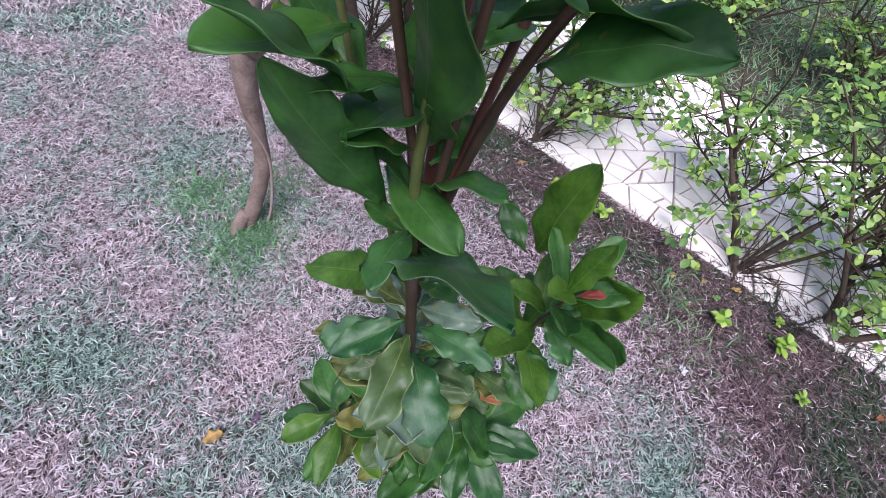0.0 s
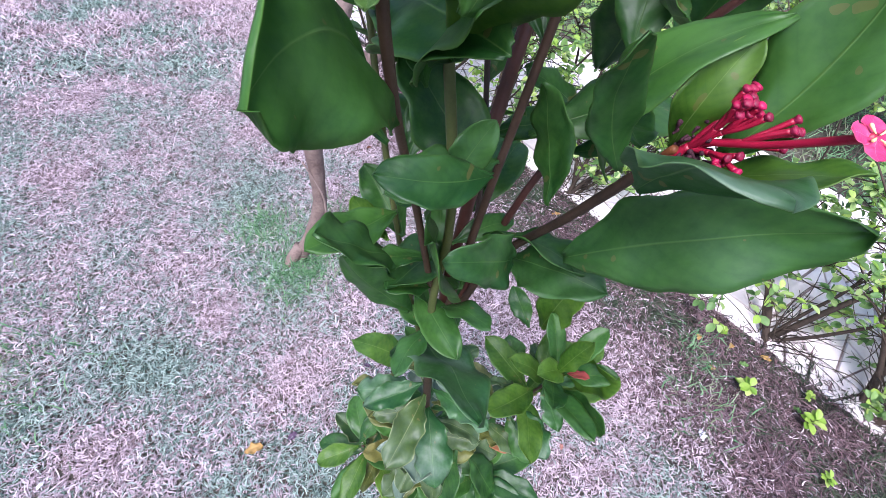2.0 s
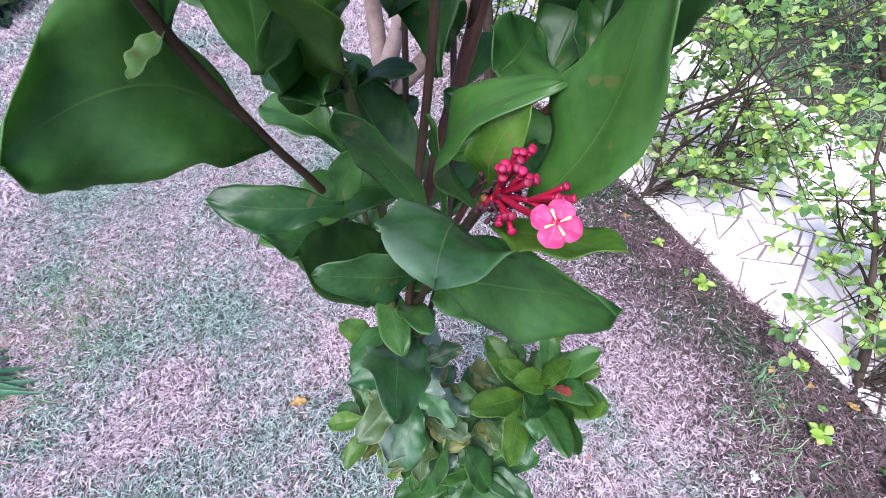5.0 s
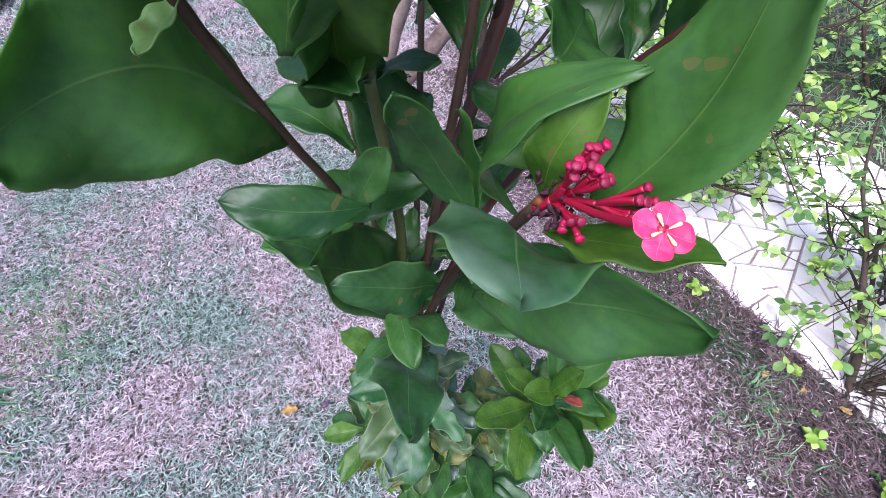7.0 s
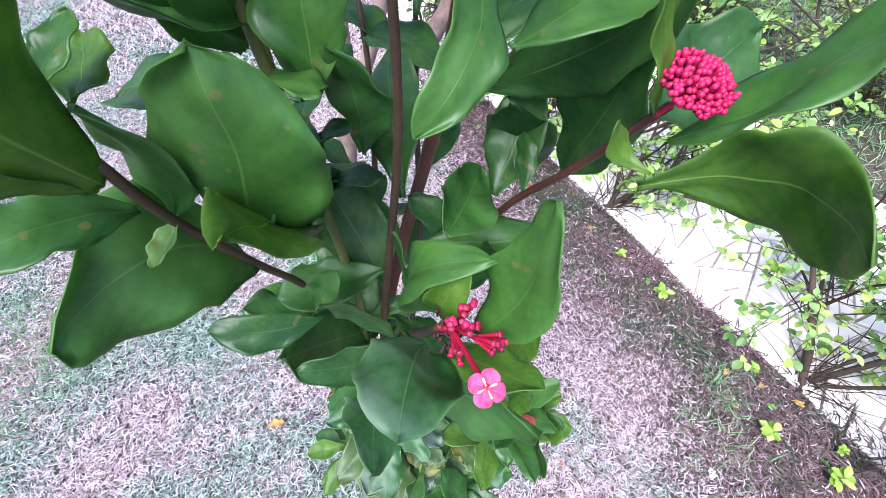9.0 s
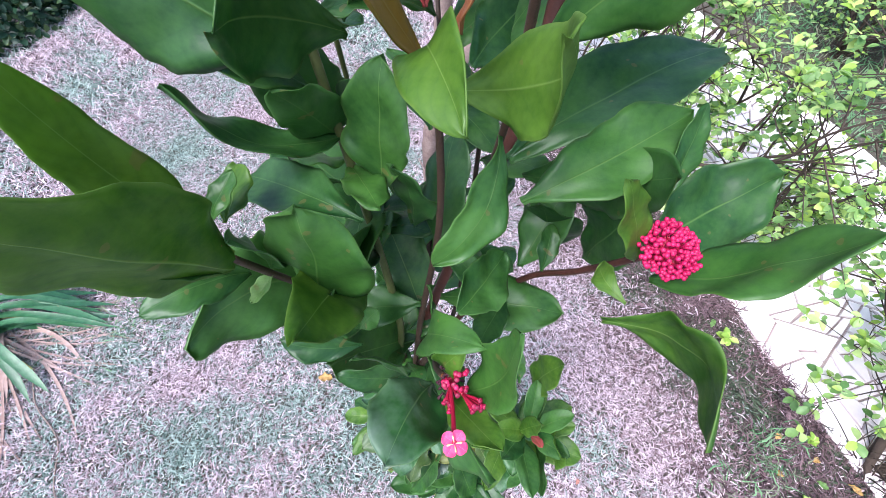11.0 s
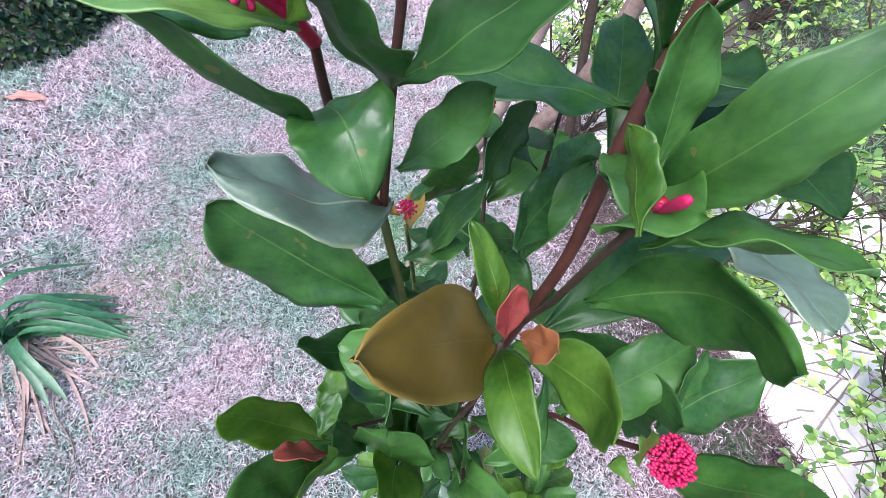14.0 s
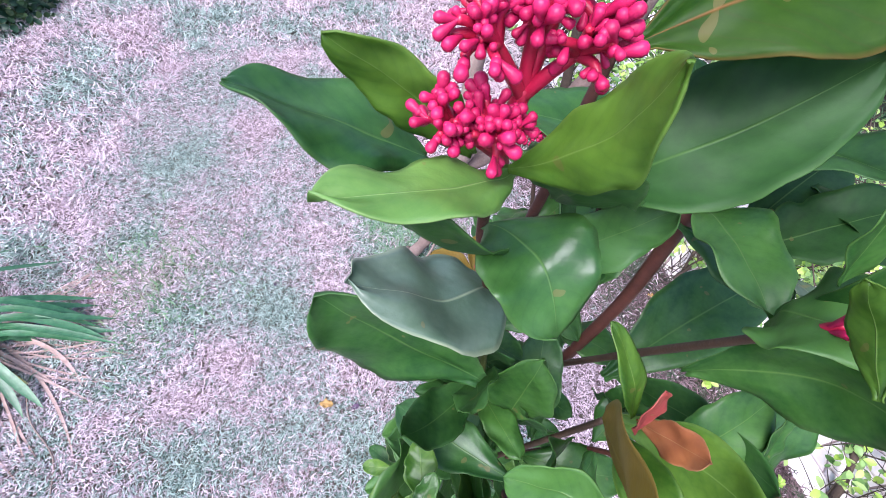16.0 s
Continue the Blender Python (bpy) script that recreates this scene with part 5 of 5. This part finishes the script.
# ---- strap-leaved clump in the lawn ----
lily = empty("lily_clump", (-2.150, 0.340, 0.0), "clump of arching strap leaves with dry ones at its foot", "plant")
lrng = random.Random(4)


def strap(end, height, width, mat, label="", sway=0.0):
    """An arching strap leaf from the heart of the clump."""
    end = Vector(end)
    start = Vector((lrng.uniform(-0.04, 0.04), lrng.uniform(-0.05, 0.05), 0.0))
    bm = bmesh.new()
    uvl = bm.loops.layers.uv.new("UVMap")
    rows = []
    n = 14
    flat = (end - start)
    flat.z = 0
    side0 = Vector((-flat.y, flat.x, 0)).normalized()
    sway += lrng.uniform(-0.08, 0.08)
    for i in range(n + 1):
        v = i / n
        c = start.lerp(end, v) + Vector((0, 0, height * 4 * v * (1 - v) * (1.6 - 1.2 * v))) + side0 * sway * 4 * v * (1 - v) * flat.length * 0.5
        w = width * 0.5 * min(1, (1 - v) * 4.5) ** 0.8 + 0.001
        row = []
        for u, dz in ((-1, 0.3), (0, 0), (1, 0.3)):
            row.append(bm.verts.new(c + side0 * w * u + Vector((0, 0, dz * w + 0.004))))
        rows.append((row, v))
    for (a, va), (b, vb) in zip(rows, rows[1:]):
        for j in range(2):
            f = bm.faces.new((a[j], a[j + 1], b[j + 1], b[j]))
            for lp, uvp in zip(f.loops, ((j / 2, va), ((j + 1) / 2, va), ((j + 1) / 2, vb), (j / 2, vb))):
                lp[uvl].uv = uvp
    part("strap_leaf", bm, mat, lily, label)


for x, y, h, w in ((0.39, 0.25, 0.15, 0.030), (0.36, 0.28, 0.19, 0.028), (0.52, 0.12, 0.13, 0.030), (0.56, 0.11, 0.11, 0.026), (0.50, 0.21, 0.15, 0.028),
                   (0.46, 0.16, 0.17, 0.026), (0.54, 0.16, 0.05, 0.034), (0.42, 0.19, 0.21, 0.026), (0.47, 0.09, 0.10, 0.024), (0.45, -0.19, 0.10, 0.034),
                   (0.40, -0.24, 0.08, 0.030), (0.24, 0.05, 0.05, 0.036), (-0.3, 0.3, 0.18, 0.03), (-0.45, 0.1, 0.18, 0.03), (-0.4, -0.2, 0.18, 0.03), (-0.1, -0.42, 0.16, 0.03), (0.1, 0.42, 0.20, 0.028), (-0.15, 0.45, 0.2, 0.028)):
    strap((x, y, 0.012), h, w, LILY, "", 0.10)
strap((0.33, -0.12, 0.012), 0.02, 0.026, LILY_YELLOW, "yellowing strap leaf", -0.1)
strap((0.41, 0.09, 0.012), 0.06, 0.014, LILY_YELLOW, "yellowing strap leaf", 0.15)
for x, y, sw in ((0.54, -0.08, 0.2), (0.67, -0.32, 0.15), (0.44, -0.10, 0.1), (0.32, -0.28, 0.0), (0.29, -0.26, 0.1)):
    strap((x, y, 0.010), lrng.uniform(0.008, 0.025), lrng.uniform(0.010, 0.016), LILY_DRY, "dry pinkish strap leaf", sw)
for i in range(34):
    a = radians(lrng.uniform(-50, 66))
    R = lrng.uniform(0.3, 0.72)
    strap((R * math.cos(a), R * math.sin(a), 0.008), lrng.uniform(0.004, 0.016), lrng.uniform(0.004, 0.009), LILY_DRY, "dry pinkish strap leaf", lrng.uniform(-0.2, 0.2))


# ---- dark ground-cover shrub at the lawn's far side ----
def cover(at, seed, size, count):
    r = random.Random(seed)
    top = empty("cover_shrub", at, "low dark green shrub with dense glossy leaves", "shrub", "dark shrubs at the far side")
    bm = bmesh.new()
    for k in range(7):
        a = k * 0.9
        tube(bm, [(0, 0, -0.02), (0.4 * size * math.cos(a), 0.4 * size * math.sin(a), 0.2), (0.8 * size * math.cos(a), 0.8 * size * math.sin(a), 0.32)], (0.02, 0.013, 0.005), 6, 0.1)
    tagged(part("branch", bm, TWIG, top), kind="stuff")
    bm = bmesh.new()
    for k in range(count):
        d = rand_dir(r, 0.0, 1.0)
        p = Vector((d.x * size, d.y * size, d.z * 0.42)) * r.uniform(0.72, 1.05)
        small_leaf(bm, p, (d + rand_dir(r, -0.8) * 0.9), d + Vector((0, 0, 0.6)), r.uniform(0.045, 0.075), r.uniform(0.03, 0.045))
    tagged(part("foliage", bm, COVER_LEAF, top, "dense dark leaves"), kind="stuff")


cover((-4.05, 2.55, 0.0), 1, 0.62, 2600)
cover((-3.85, 3.25, 0.0), 2, 0.6, 2200)
cover((-4.7, 1.9, 0.0), 3, 0.6, 1500)


# ---- small fallen things on the lawn ----
def fallen(name, at, turn, L, W, mat, label, category, group=""):
    bm = leaf_shape(L, W, 0.10, 0.25, 0.22, int(abs(at[0]) * 1000), 1.1, 0.15, 0.5, 0.0008)
    ob = mesh_object(name, bm, mat)
    tagged(ob, label, category, group)
    ob.matrix_world = pose(at[0], at[1], 0.018, lrng.uniform(-8, 8), lrng.uniform(-6, 6), turn)


fallen("fallen_leaf", (-0.645, 0.40), 10, 0.06, 0.035, DEAD_YELLOW, "crumpled ochre fallen leaf on the lawn", "leaf", "fallen leaves")
fallen("fallen_leaf", (-0.51, 0.41), 40, 0.035, 0.022, DEAD_PURPLE, "shrivelled dark purple fallen leaf on the lawn", "leaf", "fallen leaves")
fallen("fallen_leaf", (-0.52, 2.36), 160, 0.07, 0.05, PAPER, "pale grey fallen leaf beyond the tree", "leaf", "fallen leaves")
fallen("fallen_leaf", (-3.55, 1.70), 15, 0.34, 0.075, DEAD_PINK, "long dry reddish fallen leaf on the lawn", "leaf", "fallen leaves")
fallen("paper_scrap", (0.88, 0.14), 70, 0.042, 0.03, PAPER, "crumpled pale lilac paper scrap in the grass", "paper scrap")
for i in range(16):
    u, n2 = lrng.uniform(-1.5, 1.6), lrng.uniform(-0.42, -0.04)
    p = edge_point(u, n2)
    fallen("fallen_leaf", (p.x, p.y), lrng.uniform(0, 360), lrng.uniform(0.025, 0.045), 0.02, lrng.choice((DEAD_YELLOW, BRACT, LITTER, HEDGE_LEAF)), "small dead hedge leaf in the litter", "leaf", "hedge litter leaves")
for i in range(10):
    fallen("fallen_leaf", (lrng.uniform(-1.9, 0.8), lrng.uniform(0.0, 2.0)), lrng.uniform(0, 360), lrng.uniform(0.02, 0.03), 0.013, lrng.choice((DEAD_PURPLE, BRACT, PAPER, DEAD_PINK)), "tiny dry fallen leaf on the lawn", "leaf", "fallen leaves")
runner = bmesh.new()
tube(runner, [(-1.83, 0.22, 0.014), (-1.72, 0.1, 0.02), (-1.55, 0.0, 0.014), (-1.45, -0.15, 0.016), (-1.32, -0.25, 0.01)], (0.0035, 0.003, 0.003, 0.003, 0.002), 6, 0.15)
tagged(mesh_object("dry_runner", runner, TWIG_DRY), "thin dry runner stalk lying on the lawn", "stalk")
